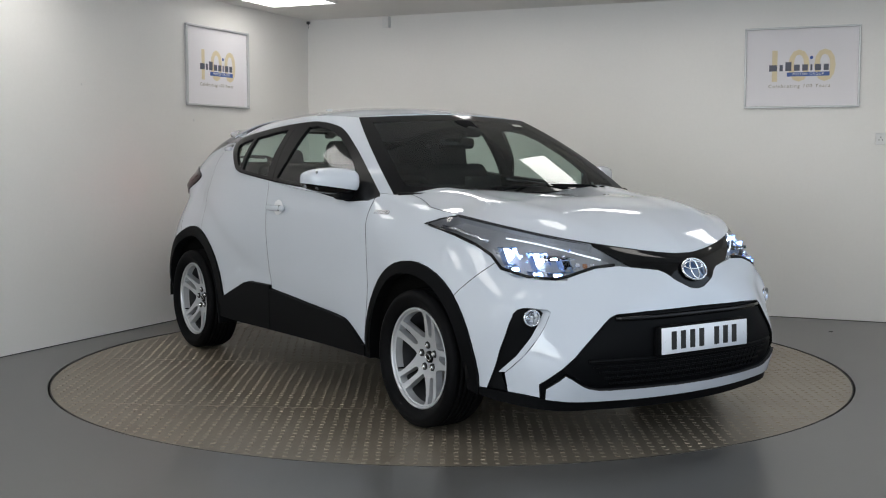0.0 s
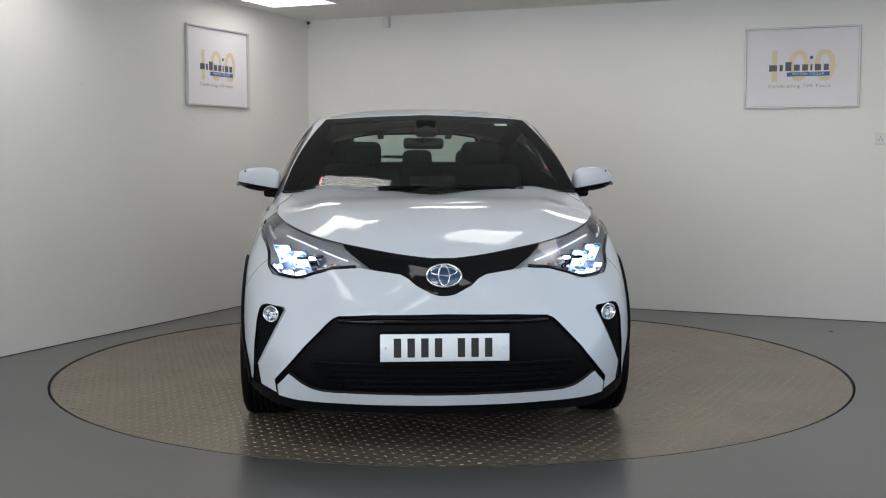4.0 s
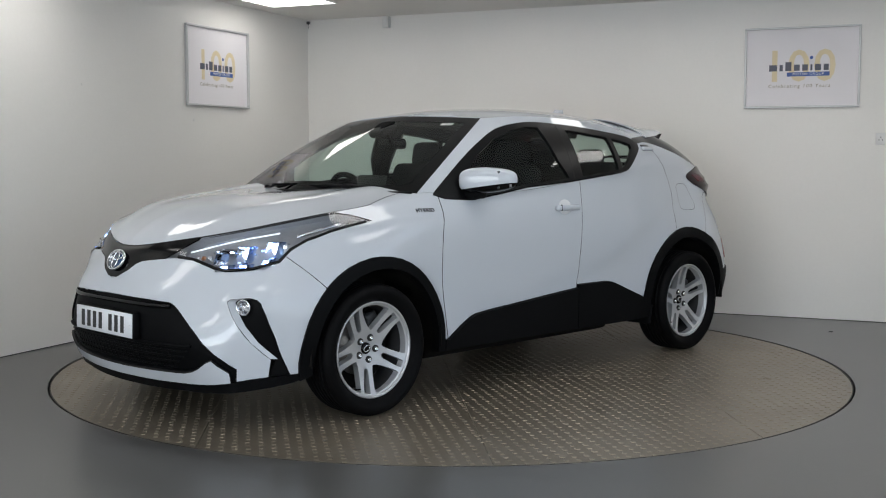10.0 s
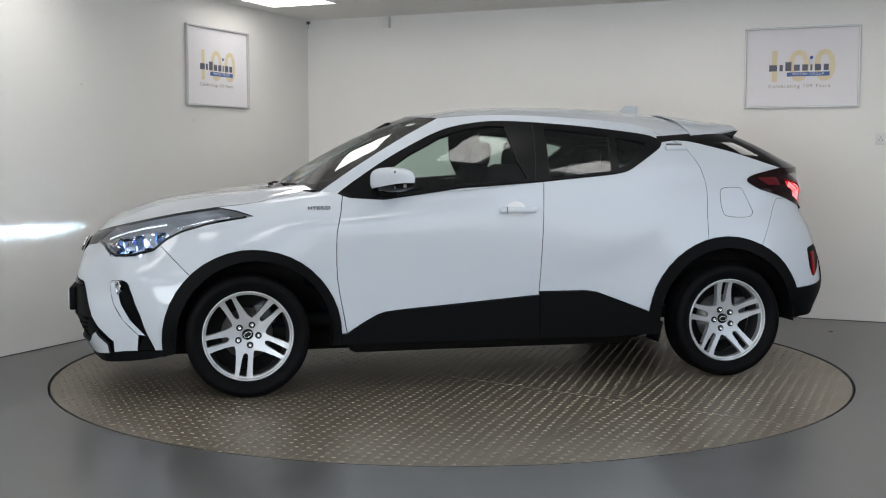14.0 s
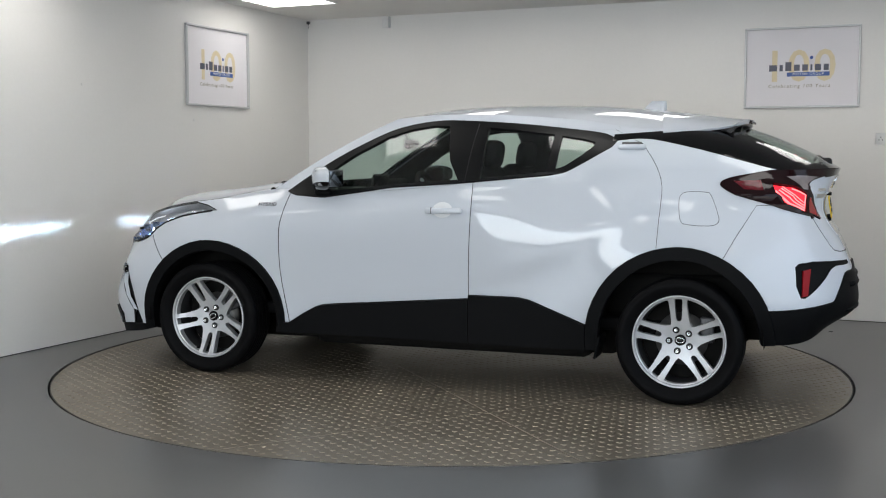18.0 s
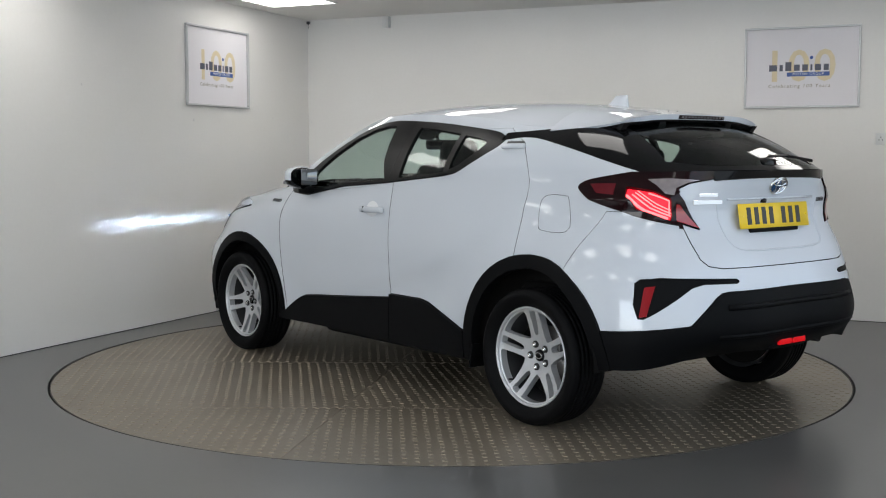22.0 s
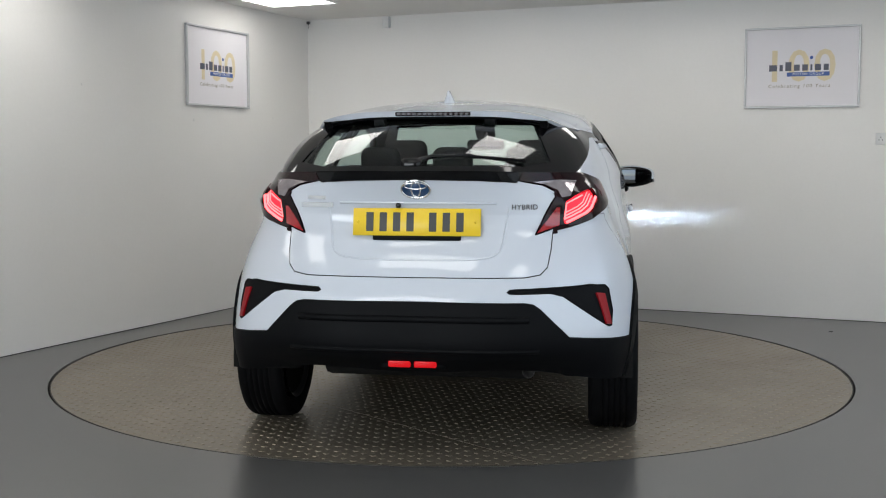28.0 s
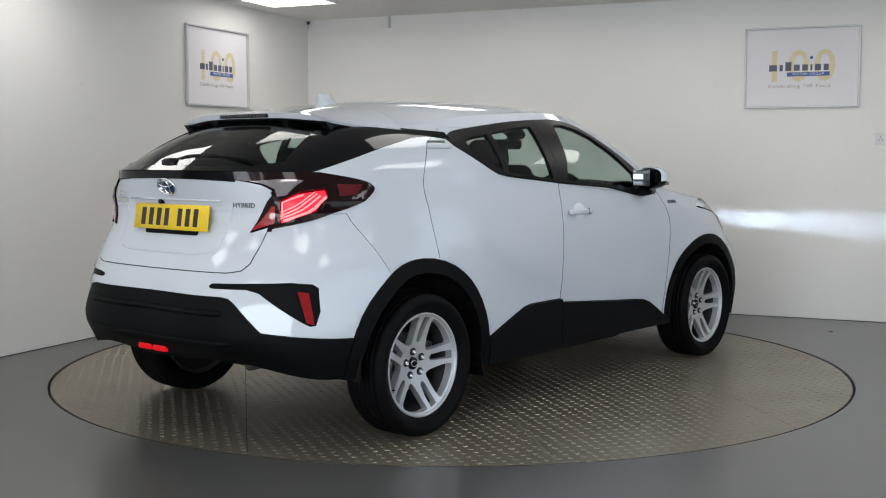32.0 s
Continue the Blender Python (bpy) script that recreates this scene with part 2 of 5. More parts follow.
def glass_mat(name, tint, gloss=0.06, rough=0.0):
    """A thin pane: clear with a tint, with a mirror gloss that grows at a slant."""
    m = bpy.data.materials.new(name)
    m.use_nodes = True
    n, l = m.node_tree.nodes, m.node_tree.links
    n.remove(n["Principled BSDF"])
    tr, gl, mx, lw, pw, ma = (n.new(k) for k in ("ShaderNodeBsdfTransparent", "ShaderNodeBsdfGlossy", "ShaderNodeMixShader", "ShaderNodeLayerWeight", "ShaderNodeMath", "ShaderNodeMath"))
    tr.inputs[0].default_value = (*tint, 1)
    gl.inputs["Roughness"].default_value, lw.inputs["Blend"].default_value = rough, 0.5
    pw.operation, ma.operation = "POWER", "MULTIPLY_ADD"
    pw.inputs[1].default_value, ma.inputs[1].default_value, ma.inputs[2].default_value = 5.0, 0.93, gloss
    l.new(lw.outputs["Facing"], pw.inputs[0])
    l.new(pw.outputs[0], ma.inputs[0])
    l.new(ma.outputs[0], mx.inputs[0])
    l.new(tr.outputs[0], mx.inputs[1])
    l.new(gl.outputs[0], mx.inputs[2])
    l.new(mx.outputs[0], n["Material Output"].inputs[0])
    return m


M_GLASS = glass_mat("tinted_glass", (0.76, 0.87, 0.825))
M_SCREEN = glass_mat("screen_glass", (0.76, 0.86, 0.82))
M_BACKGLASS = glass_mat("rear_glass", (0.76, 0.87, 0.825), 0.035)
M_CLEAR = glass_mat("clear_lens", (0.90, 0.91, 0.93))
M_MIRROR = mat("mirror_glass", (0.16, 0.17, 0.18), 0.02, metal=1.0, vary=0.01, vscale=5)


# ---- the car's body: rails from the nose round to the tail, x forward, y to its left, wheels at x = 1.32 and -1.32 ----
def R3(*v):
    return np.array(v, float).reshape(-1, 3)


RAIL_BOTTOM = R3(2.15, 0, .162, 2.10, .40, .165, 2.01, .67, .175, 1.805, .805, .205, 1.66, .84, .24, 1.32, .86, .25, .95, .850, .25, .4, .836, .25,
                 -.24, .838, .245, -.75, .846, .245, -1.3, .86, .27, -1.65, .845, .31, -1.86, .77, .32, -1.99, .48, .372, -2.05, 0, .365)
RAIL_LOW = R3(2.235, 0, .40, 2.20, .40, .40, 2.085, .64, .40, 1.872, .795, .41, 1.70, .862, .42, 1.32, .885, .42, .95, .850, .40, .4, .836, .40,
              -.24, .840, .42, -.75, .852, .42, -1.3, .880, .43, -1.65, .868, .44, -1.885, .785, .45, -2.08, .50, .46, -2.13, 0, .46)
RAIL_MID = R3(2.218, 0, .60, 2.178, .38, .60, 2.040, .59, .60, 1.932, .757, .60, 1.70, .850, .60, 1.32, .890, .62, .95, .856, .58, .4, .838, .57,
              -.24, .841, .59, -.75, .852, .60, -1.3, .883, .62, -1.65, .862, .61, -1.88, .770, .60, -2.075, .50, .60, -2.12, 0, .60)
RAIL_SHOULDER = R3(2.175, 0, .745, 2.090, .33, .755, 2.005, .565, .745, 1.845, .715, .742, 1.64, .820, .75, 1.32, .876, .76, .95, .866, .76, .4, .864, .76,
                   -.24, .867, .77, -.75, .868, .78, -1.3, .857, .78, -1.65, .826, .78, -1.85, .735, .78, -2.02, .50, .77, -2.065, 0, .77)
RAIL_UPPER = R3(2.148, 0, .785, 2.055, .34, .812, 1.945, .54, .825, 1.785, .68, .842, 1.60, .778, .87, 1.32, .832, .88, .95, .856, .91, .4, .861, .92,
                -.24, .864, .935, -.75, .852, .95, -1.3, .806, .95, -1.65, .745, .955, -1.80, .675, .95, -1.930, .49, .95, -1.968, 0, .95)
RAIL_BELT = R3(2.12, 0, .805, 2.015, .36, .848, 1.885, .545, .886, 1.72, .66, .924, 1.54, .722, .956, 1.30, .742, .985, .95, .752, 1.040, .4, .838, 1.035,
               -.24, .838, 1.09, -.75, .815, 1.15, -1.3, .740, 1.155, -1.62, .675, 1.155, -1.79, .605, 1.155, -1.97, .40, 1.162, -2.04, 0, 1.165)
# from the windscreen pillar (station 6) to the tail: the roof's edge, and the spine that the roof and bonnet reach in the middle
RAIL_ROOF = R3(.28, .555, 1.432, .02, .608, 1.448, -.35, .622, 1.442, -.75, .612, 1.414, -1.08, .590, 1.368, -1.30, .53, 1.378, -1.37, .44, 1.395, -1.40, .25, 1.415, -1.41, 0, 1.425)
SPINE_ROOF = R3(.36, 0, 1.458, .06, 0, 1.498, -.33, 0, 1.515, -.73, 0, 1.507, -1.06, 0, 1.482, -1.27, 0, 1.450, -1.36, 0, 1.441, -1.40, 0, 1.432, -1.41, 0, 1.425)
SPINE_BONNET = R3(2.12, 0, .805, 2.05, 0, .868, 1.94, 0, .928, 1.78, 0, .984, 1.58, 0, 1.018, 1.37, 0, 1.034, 1.15, 0, 1.036)


def hermite(tau, pts, at, mirror=True):
    """Smooth curve through pts at knots tau; both ends lie on the middle plane when mirror is set."""
    tau, pts = np.asarray(tau, float), np.asarray(pts, float)
    if mirror:
        flip = np.array([1, -1, 1.0])
        pts = np.vstack([pts[1] * flip, pts, pts[-2] * flip])
        tau = np.concatenate([[2 * tau[0] - tau[1]], tau, [2 * tau[-1] - tau[-2]]])
    d = np.diff(pts, axis=0) / np.diff(tau)[:, None]
    h = np.diff(tau)
    m = np.zeros_like(pts)
    m[1:-1] = (d[:-1] * h[1:, None] + d[1:] * h[:-1, None]) / (h[1:] + h[:-1])[:, None]
    m[0], m[-1] = d[0], d[-1]
    i = np.clip(np.searchsorted(tau, at, side="right") - 1, 0, len(tau) - 2)
    u = ((at - tau[i]) / h[i])[:, None]
    a, b = pts[i], pts[i + 1]
    ma, mb = m[i] * h[i][:, None], m[i + 1] * h[i][:, None]
    return (2 * u**3 - 3 * u**2 + 1) * a + (u**3 - 2 * u**2 + u) * ma + (3 * u**2 - 2 * u**3) * b + (u**3 - u**2) * mb


TAU = np.concatenate([[0], np.cumsum(np.linalg.norm(np.diff(RAIL_SHOULDER, axis=0), axis=1))])
STEP = 0.042
AT = np.concatenate([np.linspace(TAU[k], TAU[k + 1], max(3, int(round((TAU[k + 1] - TAU[k]) / STEP))), endpoint=False) for k in range(14)] + [[TAU[14]]])
SIDE_RAILS = [hermite(TAU, r, AT) for r in (RAIL_BOTTOM, RAIL_LOW, RAIL_MID, RAIL_SHOULDER, RAIL_UPPER, RAIL_BELT)]
C6 = int(np.argmin(abs(AT - TAU[6])))


def part_curve(pts, k0, k1, at):
    """Curve over stations k0..k1; its end at the middle plane is mirrored, the other is free."""
    t = TAU[k0:k1 + 1]
    flip = np.array([1, -1, 1.0])
    if k1 == 14:
        t, pts = np.append(t, 2 * t[-1] - t[-2]), np.vstack([pts, pts[-2] * flip])
    if k0 == 0:
        t, pts = np.insert(t, 0, 2 * t[0] - t[1]), np.vstack([pts[1] * flip, pts])
    return hermite(t, pts, at, mirror=False)


ROOF_EDGE = part_curve(RAIL_ROOF, 6, 14, AT[C6:])
ROOF_MID = part_curve(SPINE_ROOF, 6, 14, AT[C6:])
ROOF_MID[:, 1] = 0
BONNET_MID = part_curve(SPINE_BONNET, 0, 6, AT[:C6 + 1])
BONNET_MID[:, 1] = 0
for r in SIDE_RAILS:
    r[0, 1] = r[-1, 1] = 0
ROOF_EDGE[-1, 1] = 0


CREASE_X = (-1.45, -1.20, -1.02, -.79, -.53, -.22, .23, .63, .775, .866)
CREASE_Z = (1.05, .985, .91, .795, .67, .585, .505, .49, .52, .60)


def side_rows(per=5):
    """Rows of points from the bottom rail to the belt."""
    stack = np.array(SIDE_RAILS)
    rows = [[] for _ in range((len(stack) - 1) * per + 1)]
    for c in range(stack.shape[1]):
        p = stack[:, c]
        tau = np.concatenate([[0], np.cumsum(np.maximum(0.01, np.linalg.norm(np.diff(p, axis=0), axis=1)))])
        at = np.concatenate([np.linspace(tau[k], tau[k + 1], per, endpoint=False) for k in range(len(tau) - 1)] + [[tau[-1]]])
        for row, q in zip(rows, hermite(tau, p, at, mirror=False)):
            row.append(q)
    rows = np.array(rows)
    # even out the long flanks between the wheels
    flank = np.clip((.98 - rows[..., 0]) / .2, 0, 1) * np.clip((rows[..., 0] + 1.55) / .25, 0, 1) * (rows[..., 1] > .5)
    even = rows[..., 1].copy()
    for _ in range(90):
        even[:, 1:-1] = .25 * even[:, :-2] + .5 * even[:, 1:-1] + .25 * even[:, 2:]
    for _ in range(6):
        even[1:-1] = .25 * even[:-2] + .5 * even[1:-1] + .25 * even[2:]
    flank[-1] = 0
    rows[..., 1] += (even - rows[..., 1]) * flank
    # the crease that runs low along the doors and climbs over the rear wheel
    x, z = rows[..., 0], rows[..., 2]
    dz = z - np.interp(x, CREASE_X, CREASE_Z)
    lift = np.where(dz > 0, np.exp(-(dz / .16) ** 2), np.exp(-(dz / .045) ** 2))
    ends = np.clip((x + 1.45) / .25, 0, 1) * np.clip((.80 - x) / .2, 0, 1)
    # the tail lamps stand proud of the corner
    y = rows[..., 1]
    fin = .042 * np.exp(-((z - 1.045) / .055) ** 2) * np.clip((-1.46 - x) / .2, 0, 1) * np.clip((y - .46) / .16, 0, 1)
    last = (np.arange(len(rows)) < len(rows) - 1)[:, None]
    rows[..., 0] -= .59 * fin * last
    rows[..., 1] += .81 * fin * last
    fade = np.clip((len(rows) - 1 - np.arange(len(rows))) / 4, 0, 1)[:, None]
    rows[..., 1] += .009 * lift * ends * fade * (rows[..., 1] > .5)
    # flared wings round the wheel openings
    for cx, cz in ((1.305, .30), (-1.303, .318)):
        r = np.hypot(x - cx, z - cz)
        rows[..., 1] += .004 * np.exp(-((r - .45) / .075) ** 2) * np.clip((z - .30) / .12, 0, 1) * fade * (rows[..., 1] > .6)
    return rows


def upper_rows(n=10):
    """Rows from the belt up to the roof's edge, slightly bowed outward."""
    a, b = SIDE_RAILS[-1][C6:], ROOF_EDGE
    along = np.gradient(a, axis=0)
    out = np.cross(along, b - a)
    out /= np.maximum(1e-6, np.linalg.norm(out, axis=1))[:, None]
    out *= np.sign(out[:, 2:3] + 1e-9)
    return np.array([a + (b - a) * w + out * 0.028 * 4 * w * (1 - w) for w in np.linspace(0, 1, n + 1)])


def roof_rows(n=14):
    rows = []
    for w in np.linspace(0, 1, n + 1):
        p = ROOF_EDGE + (ROOF_MID - ROOF_EDGE) * w
        p[:, 2] = ROOF_EDGE[:, 2] + (ROOF_MID[:, 2] - ROOF_EDGE[:, 2]) * (1 - (1 - w) ** 2.4)
        rows.append(p)
    return np.array(rows)


def bonnet_rows(n=14):
    a, b = SIDE_RAILS[-1][:C6 + 1], BONNET_MID
    rows = []
    for w in np.linspace(0, 1, n + 1):
        p = a + (b - a) * w
        p[:, 2] += 0.022 * math.sin(math.pi * w) * np.clip((2.12 - p[:, 0]) / 0.35, 0, 1) + 0.016 * math.exp(-((w - 0.32) / 0.12) ** 2) * np.clip((2.0 - p[:, 0]) / 0.3, 0, 1)
        rows.append(p)
    return np.array(rows)


def screen_rows(n=14, m=16):
    """The windscreen between the pillar and the middle, base to top."""
    base, top = SIDE_RAILS[-1][C6], ROOF_EDGE[0]
    pillar = upper_rows()[:, 0]
    rows = []
    for i, w in enumerate(np.linspace(0, 1, n + 1)):
        f = w * (len(pillar) - 1)
        k = min(int(f), len(pillar) - 2)
        p = pillar[k] + (pillar[k + 1] - pillar[k]) * (f - k)
        c = np.array([1.15, 0, 1.045]) + (np.array([.36, 0, 1.455]) - np.array([1.15, 0, 1.045])) * w
        c += np.array([0.52, 0, 0.85]) * 0.030 * 4 * w * (1 - w)
        row = []
        for u in np.linspace(0, 1, m + 1):
            q = p + (c - p) * u
            b = 1 - (1 - u) ** 2 - u
            row.append(q + np.array([c[0] - p[0], 0, c[2] - p[2]]) * b * 0.36)
        rows.append(row)
    return np.array(rows)


def grid_into(bm, rows, mark, layer, flip=False):
    vs = [[bm.verts.new(p) for p in row] for row in rows]
    for i in range(len(rows) - 1):
        for j in range(len(rows[0]) - 1):
            q = [vs[i][j], vs[i][j + 1], vs[i + 1][j + 1], vs[i + 1][j]]
            if (q[0].co - q[1].co).length < 1e-6:
                q.pop(0)
            elif (q[2].co - q[3].co).length < 1e-6:
                q.pop(3)
            f = bm.faces.new(q[::-1] if flip else q)
            f[layer] = mark


def arc_line(pts, n=6, closed=False):
    """A smooth outline through a few points."""
    p = [np.array(q, float) for q in pts]
    out = []
    k = len(p)
    for i in range(k if closed else k - 1):
        a, b, c, d = (p[(i + s) % k] if closed else p[min(max(i + s, 0), k - 1)] for s in (-1, 0, 1, 2))
        for u in np.linspace(0, 1, n, endpoint=False):
            out.append(tuple(0.5 * (2 * b + (c - a) * u + (2 * a - 5 * b + 4 * c - d) * u**2 + (3 * b - a - 3 * c + d) * u**3)))
    if not closed:
        out.append(tuple(p[-1]))
    return out


def circle_line(cx, cz, r, n=40, squash=1.0):
    return [(cx + r * math.cos(2 * math.pi * i / n), cz + squash * r * math.sin(2 * math.pi * i / n)) for i in range(n)]


def inside(poly, u, v):
    hit = False
    n = len(poly)
    for i in range(n):
        (x0, y0), (x1, y1) = poly[i], poly[(i + 1) % n]
        if (y0 > v) != (y1 > v) and u < (x1 - x0) * (v - y0) / (y1 - y0) + x0:
            hit = not hit
    return hit


VIEWS = {"side": (0, 2), "front": (1, 2), "top": (0, 1)}


def carve(bm, reg, surf, view, poly, mark, surfs, keep=None):
    """Cuts the outline poly, seen square on in a view, into the shell and gives the faces inside it the region mark."""
    a, b = VIEWS[view]
    c = 3 - a - b
    lo = (min(p[0] for p in poly) - 1e-4, min(p[1] for p in poly) - 1e-4)
    hi = (max(p[0] for p in poly) + 1e-4, max(p[1] for p in poly) + 1e-4)

    def near(x0, x1, y0, y1):
        out = []
        for f in bm.faces:
            if f[surf] in surfs:
                us = [v.co[a] for v in f.verts]
                if max(us) < x0 or min(us) > x1:
                    continue
                ws = [v.co[b] for v in f.verts]
                if max(ws) < y0 or min(ws) > y1:
                    continue
                if keep and not keep(f.calc_center_median()):
                    continue
                out.append(f)
        return out
    n = len(poly)
    for i in range(n):
        p, q = poly[i], poly[(i + 1) % n]
        d = (q[0] - p[0], q[1] - p[1])
        if abs(d[0]) + abs(d[1]) < 1e-6:
            continue
        fs = near(min(p[0], q[0]) - 1e-4, max(p[0], q[0]) + 1e-4, min(p[1], q[1]) - 1e-4, max(p[1], q[1]) + 1e-4)
        if not fs:
            continue
        co, no = [0.0] * 3, [0.0] * 3
        co[a], co[b] = p
        no[a], no[b] = -d[1], d[0]
        geom = list({*fs, *(e for f in fs for e in f.edges), *(v for f in fs for v in f.verts)})
        bmesh.ops.bisect_plane(bm, geom=geom, dist=1e-5, plane_co=co, plane_no=no)
    for f in near(lo[0], hi[0], lo[1], hi[1]):
        m = f.calc_center_median()
        if inside(poly, m[a], m[b]):
            f[reg] = mark


# faces of the shell carry a surface (1 side, 2 bonnet, 3 cabin side and back, 4 windscreen, 5 roof) and the region that they end up in
REGIONS = ("none fender front_bumper front_door rear_door quarter rear_bumper tailgate sill_cladding arch_front arch_rear hole rear_cladding "
           "grille front_lip chin fog_bezel headlight nose_band tail_lamp tail_lip bonnet cabin_frame door_frame front_glass rear_glass quarter_glass "
           "back_frame back_glass roof screen screen_border tail_glow tail_red tail_clear fuel_flap spoiler_root reflector_bezel sill_rear tail_side").split()
RG = {n: i for i, n in enumerate(REGIONS)}


def build_shell():
    bm = bmesh.new()
    surf, reg = bm.faces.layers.int.new("surf"), bm.faces.layers.int.new("reg")
    grid_into(bm, side_rows(), 1, surf, flip=True)
    grid_into(bm, upper_rows(), 3, surf, flip=True)
    bmesh.ops.remove_doubles(bm, verts=bm.verts, dist=1e-5)
    bm.faces.ensure_lookup_table()
    grid_into(bm, bonnet_rows(), 2, surf, flip=True)
    grid_into(bm, roof_rows(), 5, surf, flip=True)
    grid_into(bm, screen_rows(), 4, surf, flip=False)
    surf, reg = bm.faces.layers.int["surf"], bm.faces.layers.int["reg"]
    for f in bm.faces:
        f[reg] = {1: RG["fender"], 2: RG["bonnet"], 3: RG["cabin_frame"], 4: RG["screen_border"], 5: RG["roof"]}[f[surf]]
    bm.normal_update()
    for f in bm.faces:
        c = f.calc_center_median()
        if f.normal.dot(c - Vector((c.x * .75, 0, .62 if f[surf] == 1 else .5))) < 0:
            f.normal_flip()
    S, G = (1,), (3,)

    def cut(view, name, poly, surfs=S, keep=None):
        carve(bm, reg, surf, view, poly, RG[name], surfs, keep)
    # white panels
    cut("side", "quarter", [(-.24, 1.3), (-.24, .1), (-2.6, .1), (-2.6, 1.3)])
    cut("side", "front_bumper", [(1.60, .10), (1.62, .63), (1.77, .785), (1.90, .80), (1.90, .95), (2.6, .95), (2.6, .10)])
    cut("side", "rear_bumper", [(-1.50, .70), (-1.57, .83), (-1.66, .985), (-2.6, .985), (-2.6, .1), (-1.50, .1)])
    cut("front", "tailgate", [(-.1, 1.3), (-.1, .742), (.44, .746), (.50, .756), (.527, .785), (.538, .85), (.545, .95), (.57, 1.3)], S, lambda p: p.x < -1.7)
    door_f = arc_line([(.835, 1.03), (.855, .925), (.876, .81), (.874, .60), (.844, .42), (.822, .30)], 3)
    cut("side", "front_door", door_f + [(.82, .2), (-.20, .2), (-.216, .466), (-.228, .77), (-.241, 1.09), (-.246, 1.2), (.835, 1.2)])
    rd = arc_line([(-1.19, .70), (-1.199, .907), (-1.207, 1.06), (-1.177, 1.17), (-1.10, 1.285)], 4)
    cut("side", "rear_door", [(-.246, 1.2), (-.241, 1.09), (-.228, .77), (-.216, .466), (-.20, .2), (-1.18, .2)] + rd + [(-.95, 1.36), (-.6, 1.36)], (1, 3))
    flap = arc_line([(-1.292, 1.0), (-1.302, 1.036), (-1.34, 1.050), (-1.42, 1.047), (-1.445, 1.03), (-1.485, .93), (-1.482, .90), (-1.45, .885), (-1.34, .888), (-1.302, .91)], 3, True)
    cut("side", "fuel_flap", flap)
    # black cladding
    cut("side", "sill_cladding", [(.92, .20), (.92, .302), (.822, .308), (.74, .36), (.66, .402), (.62, .414), (.52, .424), (.221, .446), (-.221, .481), (-.44, .499), (-.49, .498), (-.547, .488), (-.855, .371), (-.87, .20)])
    cut("side", "sill_rear", [(-.2185, .20), (-.2185, .50), (-.44, .499), (-.49, .498), (-.547, .488), (-.855, .371), (-.87, .20)])
    cut("front", "grille", [(-.01, .586), (.30, .582), (.428, .574), (.455, .561), (.478, .540), (.569, .446), (.662, .336), (.704, .286), (.692, .20), (.5, .10), (-.01, .10)], S, lambda p: p.x > 1.5)
    lip = [(.684, .272), (.634, .330), (.612, .318)] + arc_line([(.570, .289), (.501, .266), (.342, .261), (-.01, .256)], 3) + [(-.01, .10), (.5, .10), (.676, .18)]
    cut("front", "front_lip", lip, S, lambda p: p.x > 1.5)
    cut("front", "fog_bezel", [(.774, .575), (.762, .592), (.742, .600), (.664, .592), (.655, .581), (.707, .479), (.786, .324), (.762, .18), (.812, .18), (.816, .25), (.802, .42), (.786, .53)], S, lambda p: p.x > 1.5)
    low = arc_line([(-.02, .206), (.341, .209), (.570, .214), (.68, .226), (.80, .248), (.97, .262)], 3)
    cut("front", "chin", low + [(.97, .02), (-.02, .02)], S, lambda p: p.x > 1.45)
    rb = [(-.01, .652), (.44, .651), (.475, .645), (.50, .628), (.615, .512), (.78, .492), (.95, .468), (.95, .1), (-.01, .1)]
    cut("front", "rear_cladding", rb, S, lambda p: p.x < -1.6)
    cut("front", "reflector_bezel", [(.385, .703), (.372, .692), (.385, .684), (.54, .684), (.59, .670), (.768, .540), (.782, .543), (.785, .60), (.768, .69), (.752, .706), (.70, .712)], S, lambda p: p.x < -1.7)
    # lamps
    hl_side = [(1.295, .920), (1.40, .9035), (1.533, .877), (1.66, .838), (1.73, .800), (1.79, .748), (1.86, .720), (1.95, .7105), (2.03, .7105), (2.2, .7105), (2.2, 1.1), (1.5, 1.1), (1.46, .961), (1.38, .947)]
    cut("side", "headlight", hl_side, S, lambda p: p.x > 1.2 and p.y > .56)
    hl_front = [(.60, .711), (.564, .721), (.518, .737), (.449, .756), (.335, .764), (.290, .757), (.357, .802), (.412, .846), (.43, 1.0), (.60, 1.0)]
    cut("front", "headlight", hl_front, S, lambda p: p.x > 1.5)
    cut("front", "nose_band", [(-.01, .95), (.43, .95), (.412, .846), (.357, .802), (.290, .757), (.177, .743), (.144, .728), (.112, .700), (.046, .667), (.02, .661), (-.01, .660)], S, lambda p: p.x > 1.9)
    cut("top", "fender", [(1.36, .90), (1.31, .772), (1.24, .738), (1.17, .716), (1.11, .700), (1.02, .690), (.85, .66), (.85, .90)], (2,))
    tl_side = arc_line([(-1.75, 1.16), (-1.62, 1.137), (-1.525, 1.117), (-1.484, 1.093), (-1.50, 1.068), (-1.56, 1.035)], 3) + [(-1.713, .991), (-1.80, .960), (-1.93, .92), (-2.2, .90), (-2.2, 1.2), (-1.75, 1.2)]
    cut("side", "tail_lamp", tl_side, S, lambda p: p.x < -1.4 and p.y > .55)
    cut("front", "tail_lamp", [(.58, .945), (.52, .926), (.474, .910), (.515, 1.0), (.552, 1.065), (.545, 1.085), (.50, 1.108), (.40, 1.128), (.40, 1.2), (.58, 1.2)], S, lambda p: p.x < -1.7)
    back_lamp = lambda p: p.x < -1.5 and p.y > .45
